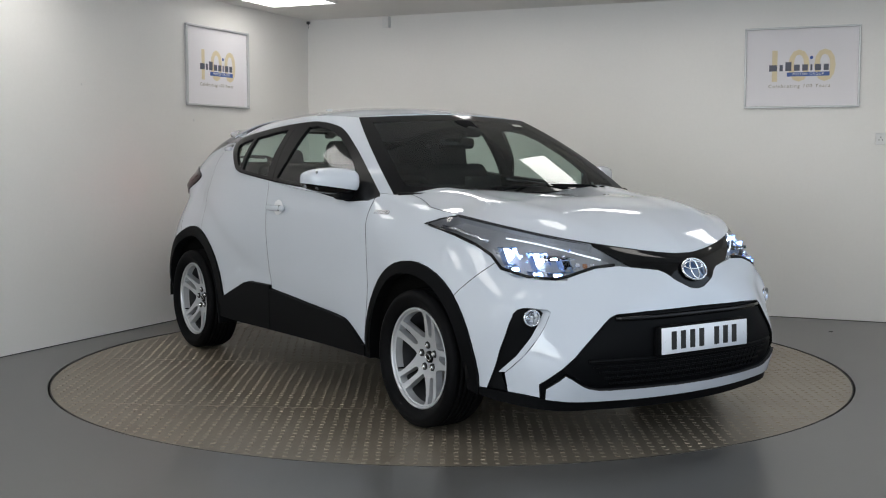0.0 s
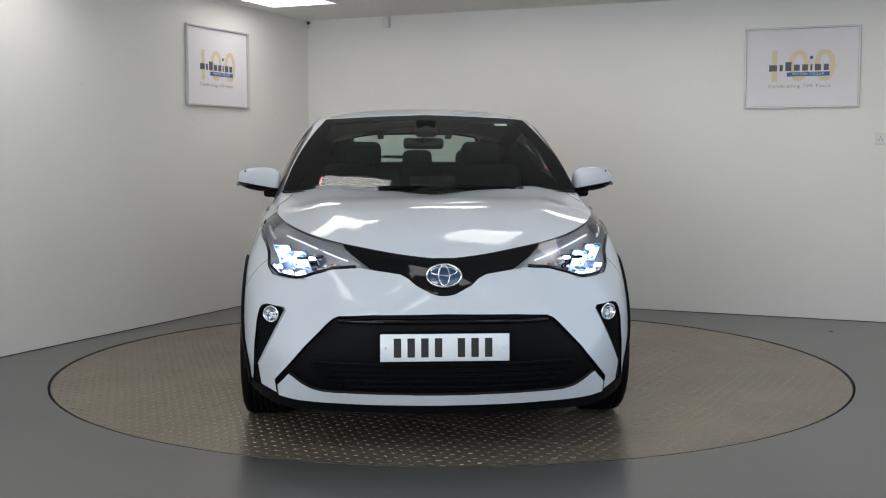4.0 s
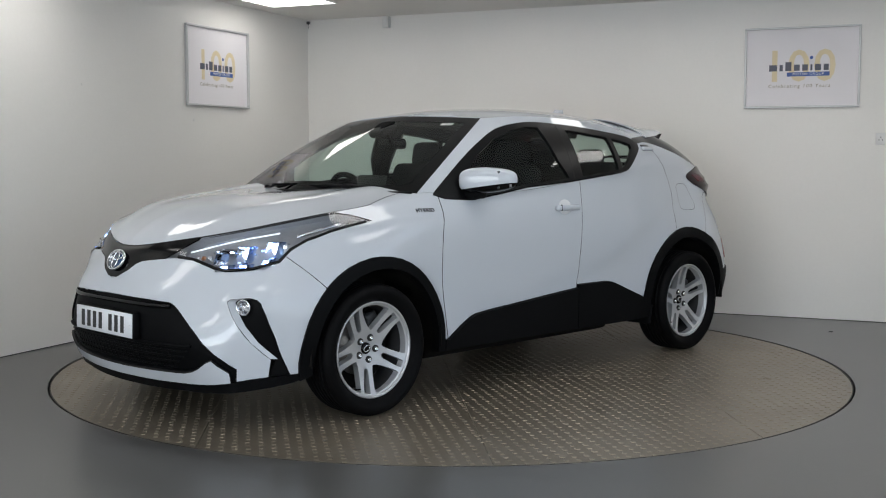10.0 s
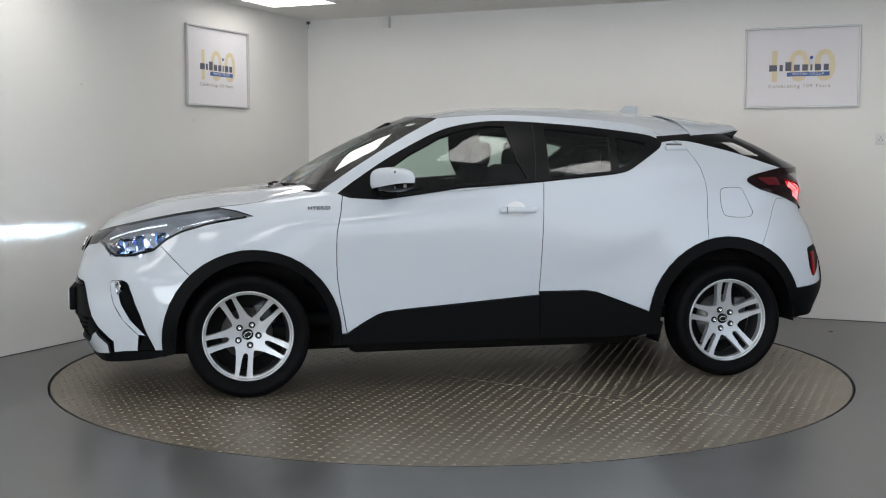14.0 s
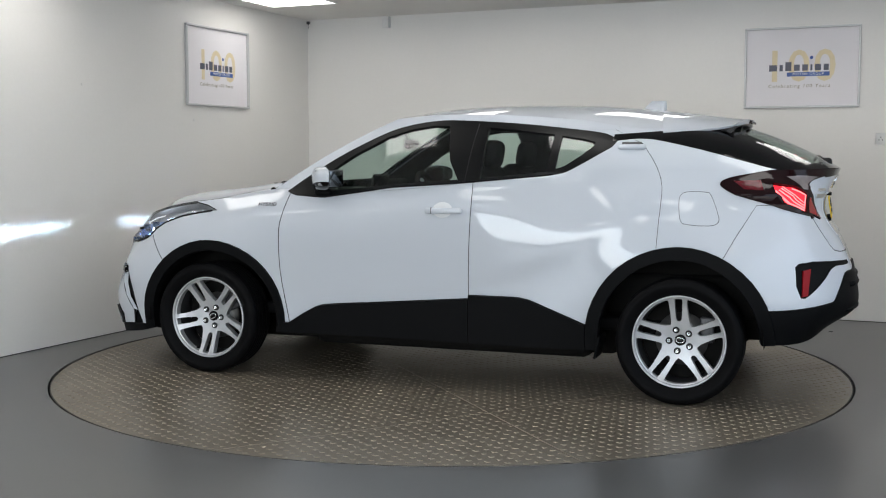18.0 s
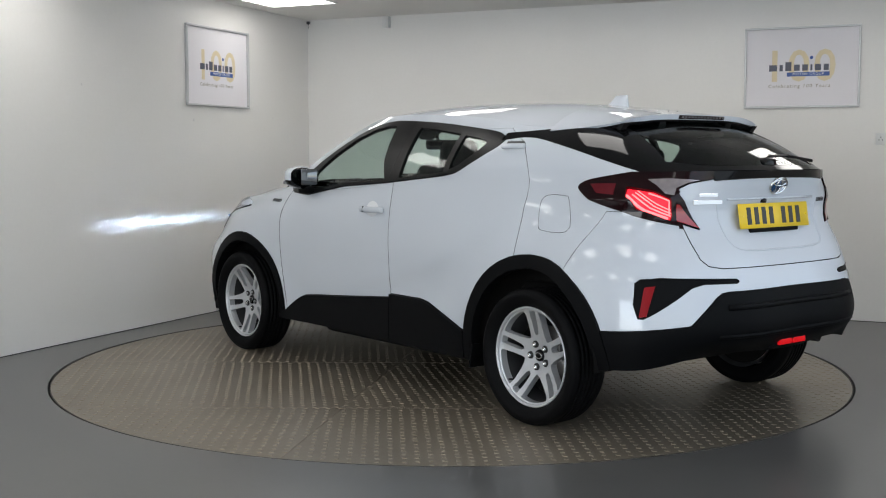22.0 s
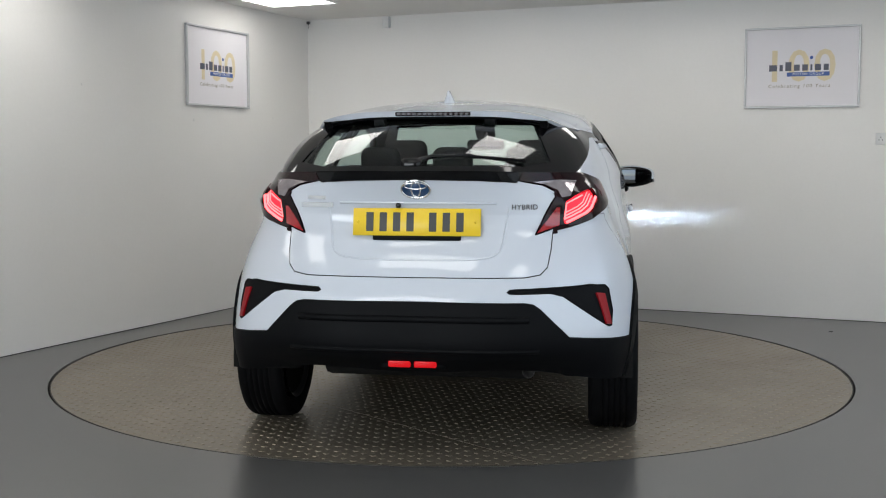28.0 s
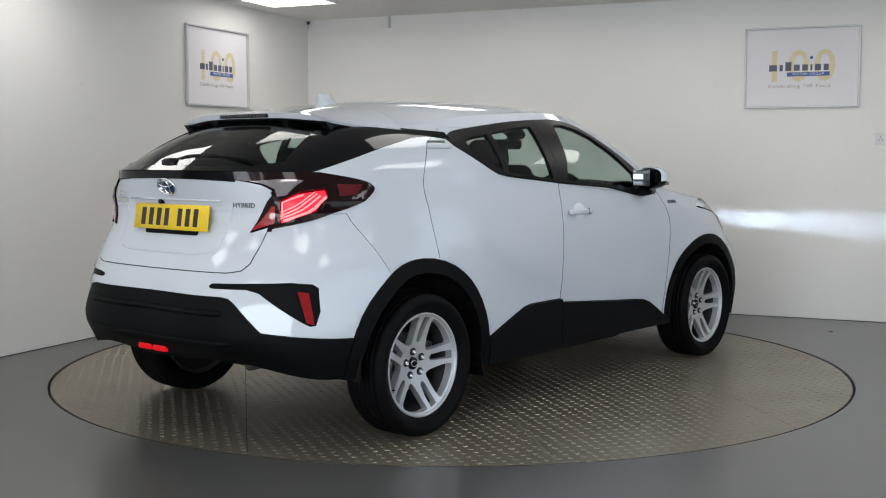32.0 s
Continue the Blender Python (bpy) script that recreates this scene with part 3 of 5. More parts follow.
    cut("front", "tail_glow", [(.724, 1.100), (.712, 1.046), (.690, 1.000), (.586, .948), (.580, .970), (.590, 1.040), (.640, 1.072)], S, back_lamp)
    cut("front", "tail_red", [(.566, 1.02), (.553, 1.02), (.478, .914), (.563, .944)], S, back_lamp)
    cut("front", "tail_clear", [(.505, 1.108), (.46, 1.120), (.56, 1.127), (.625, 1.122), (.606, 1.062), (.572, 1.056), (.556, 1.085)], S, back_lamp)
    cut("side", "tail_lamp", [(-1.70, 1.146), (-1.728, 1.09), (-1.752, 1.03), (-1.735, .998), (-1.70, 1.003), (-1.62, 1.028), (-1.55, 1.05), (-1.50, 1.08), (-1.53, 1.112), (-1.62, 1.133)], S, back_lamp)
    cut("side", "tail_side", [(-1.548, 1.099), (-1.675, 1.101), (-1.690, 1.054), (-1.60, 1.060)], S, back_lamp)
    cut("front", "tail_lip", [(-.01, 1.132), (.25, 1.128), (.40, 1.120), (.44, 1.2), (-.01, 1.2)], S, lambda p: p.x < -1.7)
    # cabin sides
    top = arc_line([(-.97, 1.303), (-.91, 1.338), (-.75, 1.362), (-.43, 1.396), (-.116, 1.415), (.028, 1.413), (.183, 1.391), (.307, 1.354), (.491, 1.266), (.644, 1.178), (.796, 1.078), (.86, 1.030)], 3)
    bottom = [(.80, 1.010), (.632, 1.000), (.40, 1.032), (.215, 1.058), (-.241, 1.090), (-.551, 1.119)] + arc_line([(-.66, 1.130), (-.724, 1.143), (-.802, 1.185), (-.945, 1.271)], 3)
    cut("side", "door_frame", top + bottom, (1, 3), lambda p: p.y > .3)
    cut("side", "front_glass", [(.60, 1.035), (.40, 1.052), (.215, 1.075), (-.155, 1.102), (-.10, 1.20), (-.06, 1.385), (.03, 1.388), (.16, 1.368), (.30, 1.325), (.47, 1.235), (.53, 1.195), (.62, 1.13)], (1, 3), lambda p: p.y > .3)
    cut("side", "rear_glass", [(-.275, 1.11), (-.55, 1.137), (-.63, 1.147), (-.645, 1.335), (-.43, 1.362), (-.285, 1.374)], G, lambda p: p.y > .3)
    cut("side", "quarter_glass", [(-.67, 1.158), (-.72, 1.175), (-.80, 1.230), (-.855, 1.275), (-.86, 1.295), (-.80, 1.312), (-.685, 1.328)], G, lambda p: p.y > .3)
    back = [(-.945, 1.300)] + arc_line([(-.98, 1.305), (-1.04, 1.312), (-1.10, 1.313), (-1.18, 1.303), (-1.385, 1.257), (-1.584, 1.202), (-1.70, 1.170), (-1.755, 1.156)], 3) + [(-1.76, 1.10), (-2.3, 1.1), (-2.3, 1.5), (-1.23, 1.5), (-1.23, 1.356), (-1.05, 1.343), (-.95, 1.336)]
    cut("side", "back_frame", back, G)
    cut("front", "back_glass", [(-.01, 1.185), (.40, 1.182), (.525, 1.20), (.475, 1.30), (.435, 1.375), (.30, 1.395), (-.01, 1.402)], G, lambda p: p.x < -1.3)
    scr = [(-.01, 1.070), (.30, 1.068), (.62, 1.078), (.665, 1.088), (.60, 1.26), (.515, 1.405), (.30, 1.418), (-.01, 1.424)]
    cut("front", "screen", scr, (4,))
    # wheel openings
    for name, cx, cz, sx in (("arch_front", 1.305, .30, 0), ("arch_rear", -1.303, .318, 1)):
        cut("side", name, circle_line(cx, cz, .453 if sx == 0 else .461, 44), S, lambda p: p.y > .5)
        cut("side", "hole", circle_line(cx - (.012 if sx == 0 else 0), cz + .002, .396, 36), S, lambda p: p.y > .5)
        cut("side", "hole", [(cx - .40, cz), (cx - .40, .05), (cx + .385, .05), (cx + .385, cz)], S, lambda p: p.y > .5)
    for f in bm.faces:
        if f[reg] == RG["cabin_frame"] and f.calc_center_median().x < -.955:
            f[reg] = RG["quarter"]
    bmesh.ops.remove_doubles(bm, verts=bm.verts, dist=.0015)
    bmesh.ops.dissolve_degenerate(bm, dist=1e-5, edges=bm.edges)
    return bm


def pick(src, names, flip=False, both=False):
    """Copies the faces of some regions into a mesh of its own; flip puts it on the other side, both joins the two."""
    reg = src.faces.layers.int["reg"]
    want = {RG[n] for n in names.split()}
    out = bmesh.new()
    for s in ((1, -1) if both else ((-1,) if flip else (1,))):
        made = {}
        for f in src.faces:
            if f[reg] in want:
                vs = []
                for v in f.verts:
                    if v not in made:
                        made[v] = out.verts.new((v.co.x, v.co.y * s, v.co.z))
                    vs.append(made[v])
                try:
                    out.faces.new(vs if s > 0 else vs[::-1])
                except ValueError:
                    pass
    bmesh.ops.remove_doubles(out, verts=out.verts, dist=2e-4)
    out.normal_update()
    return out


def finish(bm, gap=0.0, proud=0.0, depth=0.012, inset=0.0, seam=False):
    """Draws the panel's edge back by a gap, lifts it by proud, and folds its edge inward by depth."""
    bm.normal_update()
    normal = {v: (sum((f.normal * f.calc_area() for f in v.link_faces), Vector()) + v.normal * 1e-7).normalized() for v in bm.verts}
    rim = [e for e in bm.edges if len(e.link_faces) == 1]
    if gap:
        move = {}
        for e in rim:
            f = e.link_faces[0]
            d = (e.verts[1].co - e.verts[0].co).normalized()
            inward = f.normal.cross(d)
            mid = (e.verts[0].co + e.verts[1].co) / 2
            if inward.dot(f.calc_center_median() - mid) < 0:
                inward.negate()
            for v in e.verts:
                if abs(v.co.y) > 1e-4 or abs(inward.y) < 0.7:
                    move.setdefault(v, []).append(inward)
        for v, ds in move.items():
            s = sum(ds, Vector())
            if s.length > 1e-6:
                s = s.normalized() * gap
                if abs(v.co.y) < 1e-4:
                    s.y = 0
                v.co += s
    if proud or inset:
        for v in bm.verts:
            v.co += normal[v] * (proud - inset)
    if depth:
        r = bmesh.ops.extrude_edge_only(bm, edges=rim)
        if seam:
            for g in r["geom"]:
                if isinstance(g, bmesh.types.BMFace):
                    g.material_index = 1
        new_v = [g for g in r["geom"] if isinstance(g, bmesh.types.BMVert)]
        old = {}
        for v in new_v:
            for e in v.link_edges:
                w = e.other_vert(v)
                if w in normal:
                    old[v] = w
        for v in new_v:
            if v in old:
                v.co -= normal[old[v]] * depth
        for e in rim:
            e.smooth = False
    return bm


# ---- the car ----
car = thing("car", pose(0, 0, 0), "white compact crossover car with black plastic cladding on the turntable", "car")
shell = build_shell()


def panel(name, regions, material, label="", gap=0.0021, both=False, proud=0.0, depth=0.014, sides=(False, True), parent=None):
    made = []
    for flip in ((False,) if both else sides):
        seam = material is M_WHITE and gap > 0
        bm = finish(pick(shell, regions, flip, both), gap, proud, depth, seam=seam)
        ob = part(name, bm, [material, M_SEAM] if seam else material, parent or car, label)
        wn = ob.modifiers.new("even_shading", "WEIGHTED_NORMAL")
        wn.mode, wn.weight, wn.keep_sharp = "FACE_AREA", 50, True
        made.append(ob)
    return made


POCKET_Z = (.18, .324, .479, .585)
POCKET_IN = (.800, .786, .707, .656)
POCKET_OUT = (.830, .812, .797, .775)


def build_panels():
    panel("bonnet", "bonnet", M_WHITE, "white painted bonnet with soft ridges", both=True, gap=0.002)
    panel("roof", "roof", M_WHITE, "white painted roof", both=True, gap=0.0)
    panel("roof_pillar", "cabin_frame", M_WHITE, "white windscreen pillar and roof edge", gap=0.0)
    panel("front_fender", "fender", M_WHITE, "white front wing")
    panel("front_bumper", "front_bumper", M_WHITE, "white front bumper", both=True, gap=0.0014)
    panel("front_door", "front_door", M_WHITE, "white front door skin")
    panel("rear_door", "rear_door", M_WHITE, "white rear door skin", gap=0.0015)
    panel("quarter_panel", "quarter", M_WHITE, "white rear quarter panel", sides=(False,), gap=0.0012)
    panel("quarter_panel", "quarter fuel_flap", M_WHITE, "white rear quarter panel", sides=(True,), gap=0.0012)
    panel("fuel_flap", "fuel_flap", M_WHITE, "white rounded fuel filler flap", sides=(False,), gap=0.0012)
    panel("rear_bumper", "rear_bumper", M_WHITE, "white rear bumper skin", both=True, gap=0.0012)
    panel("tailgate", "tailgate", M_WHITE, "white tailgate", both=True, gap=0.0032)
    panel("sill_cladding", "sill_cladding", M_CLAD, "black textured sill cladding", proud=0.018, depth=0.03)
    panel("rear_sill_cladding", "sill_rear", M_CLAD, "black textured rear sill cladding", proud=0.018, depth=0.03)
    panel("front_arch_trim", "arch_front", M_CLAD, "black plastic wheel arch trim", proud=0.012, depth=0.05, gap=0.0)
    panel("rear_arch_trim", "arch_rear", M_CLAD, "black plastic wheel arch trim", proud=0.012, depth=0.05, gap=0.0)
    panel("rear_cladding", "rear_cladding", M_CLAD, "black plastic lower rear bumper", both=True, proud=0.008, depth=0.03)
    panel("chin", "chin", M_CLAD, "black plastic chin under the front bumper", both=True, proud=0.004, depth=0.03)
    panel("front_lip", "front_lip", M_WHITE, "white lower lip of the front bumper", both=True, proud=0.012, depth=0.03)
    panel("grille_backing", "grille", M_CLAD, "black grille surround", both=True, proud=-0.012, depth=-0.012)
    panel("fog_bezel", "fog_bezel", M_CLAD, "black fog lamp wedge", proud=-0.006, depth=-0.008)
    # the wedge is a pocket: its inner side lies deeper
    for ob in car.children:
        if ob.name.split(".")[0] == "fog_bezel":
            for v in ob.data.vertices:
                y, z = abs(v.co.y), v.co.z
                y0, y1 = np.interp(z, POCKET_Z, POCKET_IN), np.interp(z, POCKET_Z, POCKET_OUT)
                v.co.x -= .034 * (1 - min(1, max(0, (y - y0) / (y1 - y0)))) * min(1, max(0, (z - .25) / .12))
    panel("nose_band", "nose_band", M_GLOSS, "gloss black strip between the headlights", both=True, proud=-0.002)
    panel("tail_lip", "tail_lip", M_GLOSS, "gloss black lip above the tailgate", both=True, proud=0.006)
    panel("reflector_bezel", "reflector_bezel", M_CLAD, "black wedge around the rear reflector", proud=-0.003, depth=-0.004)
    panel("side_marker_lens", "tail_side", M_PINK, "smoked pink section of the tail lamp", proud=0.0095, depth=0.004, gap=0.0)
    panel("door_frame", "door_frame", M_SATIN, "gloss black window surround and pillars", proud=0.002, depth=0.02, gap=0.0)
    panel("front_window", "front_glass", M_GLASS, "tinted front door glass", gap=0.0, proud=-0.006, depth=0)
    panel("rear_window", "rear_glass", M_GLASS, "tinted rear door glass", gap=0.0, proud=-0.006, depth=0)
    panel("quarter_window", "quarter_glass", M_GLASS, "small tinted corner glass", gap=0.0, proud=-0.006, depth=0)
    panel("back_frame", "back_frame", M_GLOSS, "gloss black band around the rear glass", both=True, gap=0.0, depth=0.02)
    panel("back_window", "back_glass", M_BACKGLASS, "tinted sloping rear glass", both=True, gap=0.0, proud=-0.004, depth=0)
    panel("windscreen", "screen", M_SCREEN, "laminated windscreen", both=True, gap=0.0, depth=0)
    panel("windscreen_border", "screen_border", M_GLOSS, "black edge band of the windscreen", both=True, gap=0.0, depth=0.01)


build_panels()


# ---- places on the shell ----
from mathutils.bvhtree import BVHTree
SHELL_TREE = BVHTree.FromBMesh(shell)


def on_shell(view, a, b):
    """The place and outward normal where the shell is met from the side (x, z), the front or the back (y, z), or above (x, y); sign of y picks the half."""
    if view == "side":
        s, o, d = 1, Vector((a, 2, b)), Vector((0, -1, 0))
    else:
        y = a if view in ("front", "back") else b
        s = -1 if y < 0 else 1
        o = {"front": Vector((4, abs(y), b)), "back": Vector((-4, abs(y), b)), "top": Vector((a, abs(y), 3))}[view]
        d = {"front": Vector((-1, 0, 0)), "back": Vector((1, 0, 0)), "top": Vector((0, 0, -1))}[view]
    p, n, _, _ = SHELL_TREE.ray_cast(o, d)
    if n.dot(d) > 0:
        n = -n
    return Vector((p.x, p.y * s, p.z)), Vector((n.x, n.y * s, n.z))


def frame_at(p, n, up=(0, 0, 1)):
    """A pose at p whose z points along n and whose y leans to up."""
    z = n.normalized()
    x = Vector(up).cross(z).normalized()
    y = z.cross(x)
    return Matrix.Translation(p) @ Matrix((x, y, z)).transposed().to_4x4()


def lathe(profile, n=64, a0=0.0, a1=360.0, bm=None):
    """Turns (radius, y) round the y axis."""
    bm = bm or bmesh.new()
    full = abs(a1 - a0) >= 360
    cols = []
    for i in range(n if full else n + 1):
        a = radians(a0 + (a1 - a0) * i / n)
        cols.append([bm.verts.new((r * math.cos(a), y, r * math.sin(a))) for r, y in profile])
    for i in range(len(cols) if full else len(cols) - 1):
        c, d = cols[i], cols[(i + 1) % len(cols)]
        for k in range(len(profile) - 1):
            bm.faces.new((c[k], c[k + 1], d[k + 1], d[k]))
    return bm


def tube(points, r, n=8, bm=None, taper=None):
    """A round bar along points."""
    bm = bm or bmesh.new()
    pts = [Vector(p) for p in points]
    rings = []
    for i, p in enumerate(pts):
        d = (pts[min(i + 1, len(pts) - 1)] - pts[max(i - 1, 0)]).normalized()
        a = d.orthogonal().normalized() if i == 0 else (rings_a - d * rings_a.dot(d)).normalized()
        rings_a = a
        b = d.cross(a)
        rr = r if taper is None else r * (1 + (taper - 1) * i / (len(pts) - 1))
        rings.append([bm.verts.new(p + (a * math.cos(2 * math.pi * k / n) + b * math.sin(2 * math.pi * k / n)) * rr) for k in range(n)])
    for c, d in zip(rings, rings[1:]):
        for k in range(n):
            bm.faces.new((c[k], c[(k + 1) % n], d[(k + 1) % n], d[k]))
    bm.faces.new(rings[0][::-1])
    bm.faces.new(rings[-1])
    return bm


def moved(bm, m):
    bmesh.ops.transform(bm, matrix=m, verts=bm.verts)
    return bm


def rounded(sx, sy, sz, r, seg=3):
    return boxed(-sx / 2, sx / 2, -sy / 2, sy / 2, -sz / 2, sz / 2, r, seg)


def ellipse_ring(a, b, w, h, n=40, bm=None):
    """A flat raised oval ring in x, y with outer radii a, b."""
    bm = bm or bmesh.new()
    cols = []
    for i in range(n):
        t = 2 * math.pi * i / n
        c, s = math.cos(t), math.sin(t)
        cols.append([bm.verts.new(p) for p in ((a * c, b * s, 0), (a * c, b * s, h * .6), ((a - w / 2) * c, (b - w / 2) * s, h), ((a - w) * c, (b - w) * s, h * .6), ((a - w) * c, (b - w) * s, 0))])
    for i in range(n):
        c, d = cols[i], cols[(i + 1) % n]
        for k in range(4):
            bm.faces.new((c[k], d[k], d[k + 1], c[k + 1]))
    return bm


def oval(a, b, h, n=40):
    bm = bmesh.new()
    ring = [bm.verts.new((a * math.cos(2 * math.pi * i / n), b * math.sin(2 * math.pi * i / n), 0)) for i in range(n)]
    top = [bm.verts.new((a * .9 * math.cos(2 * math.pi * i / n), b * .9 * math.sin(2 * math.pi * i / n), h)) for i in range(n)]
    for i in range(n):
        bm.faces.new((ring[i], ring[(i + 1) % n], top[(i + 1) % n], top[i]))
    bm.faces.new(top)
    return bm


def letters(text, size, depth=0.0015, spacing=1.0, slant=0.0, weight=0.0):
    """Writing in the built-in font as a mesh, centred, in x and y."""
    cu = bpy.data.curves.new("letters", "FONT")
    cu.body, cu.size, cu.extrude, cu.align_x, cu.align_y = text, size, depth, "CENTER", "CENTER"
    cu.space_character, cu.shear, cu.resolution_u = spacing, slant, 3
    cu.offset = weight
    ob = new("letters", cu)
    bpy.context.view_layer.update()
    me = bpy.data.meshes.new_from_object(ob.evaluated_get(bpy.context.evaluated_depsgraph_get()))
    bpy.data.objects.remove(ob)
    bm = bmesh.new()
    bm.from_mesh(me)
    return bm


# ---- wheels ----
def twin_spoke():
    """A fifth of the wheel's face: a pair of spokes with a slot between them, from the hub to the rim; y is outward."""
    def polar(deg, r):
        return (r * math.cos(radians(deg)), r * math.sin(radians(deg)))
    outer = [polar(a, .2185) for a in np.linspace(50.4, 122.4, 13)]
    outer += [polar(a, .2120) for a in (122.4, 118, 113, 108)] + [(-.0565, .2000), (-.0530, .180), (-.0470, .13), (-.0445, .092), (-.0460, .080)]
    outer += [polar(122.4, .0895), polar(122.4, .03), polar(104, .03), polar(86, .03), polar(68, .03), polar(50.4, .03), polar(50.4, .0895)]
    outer += [(.0525, .078), (.0465, .090), (.0400, .125), (.0350, .165), (.0330, .195), (.0365, .2080)] + [polar(a, .2120) for a in (74, 66, 58, 50.4)]
    slot = [(-.0225, .211), (-.0260, .203), (-.0245, .160), (-.0210, .112), (-.0170, .100), (-.0060, .0945), (.0040, .100), (.0075, .112), (.0105, .160), (.0125, .203), (.0095, .211)]
    bm = bmesh.new()

    def height(u, w):
        return float(np.interp(math.hypot(u, w), (.03, .06, .10, .15, .19, .2185), (.012, .017, .027, .039, .050, .066)))
    loops = []
    for line in (outer, slot):
        vs = [bm.verts.new((-u, height(u, w), w)) for u, w in line]
        loops.append([bm.edges.new((p, q)) for p, q in zip(vs, vs[1:] + vs[:1])])
    rim = [e for l in loops for e in l]
    bmesh.ops.triangle_fill(bm, use_beauty=True, edges=rim, normal=(0, 1, 0))
    for f in bm.faces:
        f.normal_update()
        if f.normal.y < 0:
            f.normal_flip()
    for drop, grow in ((.003, .0022), (.034, .0022)):
        r = bmesh.ops.extrude_edge_only(bm, edges=rim)
        for v in [g for g in r["geom"] if isinstance(g, bmesh.types.BMVert)]:
            v.co.y -= drop
        rim = [e for e in r["geom"] if isinstance(e, bmesh.types.BMEdge) and len(e.link_faces) == 1]
    for f in bm.faces:
        f.smooth = False
    return bm


def build_wheels():
    rim_profile = [(.228, .060), (.231, .068), (.231, .076), (.228, .080), (.222, .078), (.219, .070), (.216, .056), (.214, .036)]
    wheel = part("wheel", lathe(rim_profile, 72), M_ALLOY, car, "silver alloy wheel with five twin spokes")
    tyre = [(.226, .066), (.234, .078), (.250, .092), (.270, .103), (.284, .107), (.290, .104), (.299, .100), (.307, .092), (.3125, .078)]
    for y in (.055, .030, .005, -.020, -.045):
        tyre += [(.314, y + .008), (.3065, y + .006), (.3065, y + .001), (.314, y - .001)]
    tyre += [(.3125, -.078), (.304, -.098), (.28, -.107), (.25, -.092), (.23, -.078)]
    part("tyre", lathe(tyre, 84), M_RUBBER, wheel, "black road tyre with grooved tread")
    # the shade deep inside the rim is put into the barrel's dark colour
    part("barrel", lathe([(.214, .036), (.206, -.02), (.203, -.07), (.215, -.095), (.225, -.10)], 48), M_BARREL, wheel, "inner face of the wheel, coloured dark for its shade")
    part("back_plate", lathe([(.205, -.080), (.16, -.075), (.0, -.070)], 40), M_UNDER, wheel, "dark brake back plate")
    disc = lathe([(.132, -.055), (.132, -.040), (.075, -.040), (.07, -.020), (.0, -.020)], 48)
    part("brake_disc", disc, M_STEEL, wheel, "steel brake disc behind the spokes")
    bm = rounded(.07, .05, .13, .012)
    part("brake_caliper", moved(bm, Matrix.Translation((-.125, -.045, .05))), M_DGREY, wheel, "dark brake caliper")
    twin = mesh_of(twin_spoke(), "twin_spoke", M_ALLOY, False)
    hub = lathe([(.0, .006), (.028, .006), (.032, .009), (.034, -.004)], 40)
    part("hub", hub, M_ALLOY, wheel)
    cap = part("centre_cap", lathe([(.0, .023), (.020, .022), (.027, .018), (.028, .008)], 32), M_GLOSS, wheel, "black centre cap")
    bm = moved(ellipse_ring(.022, .015, .004, .002, 24), Matrix.Translation((0, .022, 0)) @ pose(0, 0, 0, -90, 0, 0))
    part("cap_badge", bm, M_CHROME, wheel, "chrome oval on the cap")
    bolt = mesh_of(lathe([(.0, .030), (.004, .030), (.006, .036), (.0085, .035), (.0095, .024), (.0095, .012)], 12), "bolt", M_CHROME)
    # black disc that stands for the shade in a bolt pocket
    seat = mesh_of(lathe([(.0, .0255), (.0145, .0255), (.0165, .027), (.0175, .020)], 20), "bolt_seat", M_PIT)
    for k in range(5):
        a = 72 * k + 90
        ob = new("twin_spoke", twin)
        ob.parent, ob.matrix_basis = wheel, pose(0, 0, 0, 0, 90 - a, 0)
        m = pose(0, 0, 0, 0, -a + 22, 0) @ Matrix.Translation((.055, -.003, 0))
        for nm, me in (("bolt", bolt), ("bolt_seat", seat)):
            ob = new(nm, me)
            ob.parent, ob.matrix_basis = wheel, m
    valve = tube([(.205, .03, .0), (.200, .05, .0), (.196, .066, .0)], .004, 6)
    part("valve", moved(valve, pose(0, 0, 0, 0, 40, 0)), M_TRIM, wheel)
    spin = {(1.32, 1): 26, (1.32, -1): -18, (-1.32, 1): 0, (-1.32, -1): -14}
    for i, ((x, s), a) in enumerate(spin.items()):
        m = pose(x + (.012 if x > 0 else .008), s * .788, .3125, 0, 0, 0 if s > 0 else 180) @ pose(0, 0, 0, 0, a, 0)
        if i == 0:
            wheel.matrix_basis = m
        else:
            copy_thing(wheel, m)
    # liners in the wheel wells
    liner = mesh_of(lathe([(.0, -.22), (.38, -.22), (.412, -.20), (.415, .0), (.412, .080)], 40, -3, 183), "wheel_liner", M_UNDER)
    for x, z in ((1.30, .30), (-1.303, .318)):
        for s in (1, -1):
            ob = new("wheel_liner", liner)
            ob.parent, ob.matrix_basis = car, pose(x, s * .79, z, 0, 0, 0 if s > 0 else 180)


build_wheels()


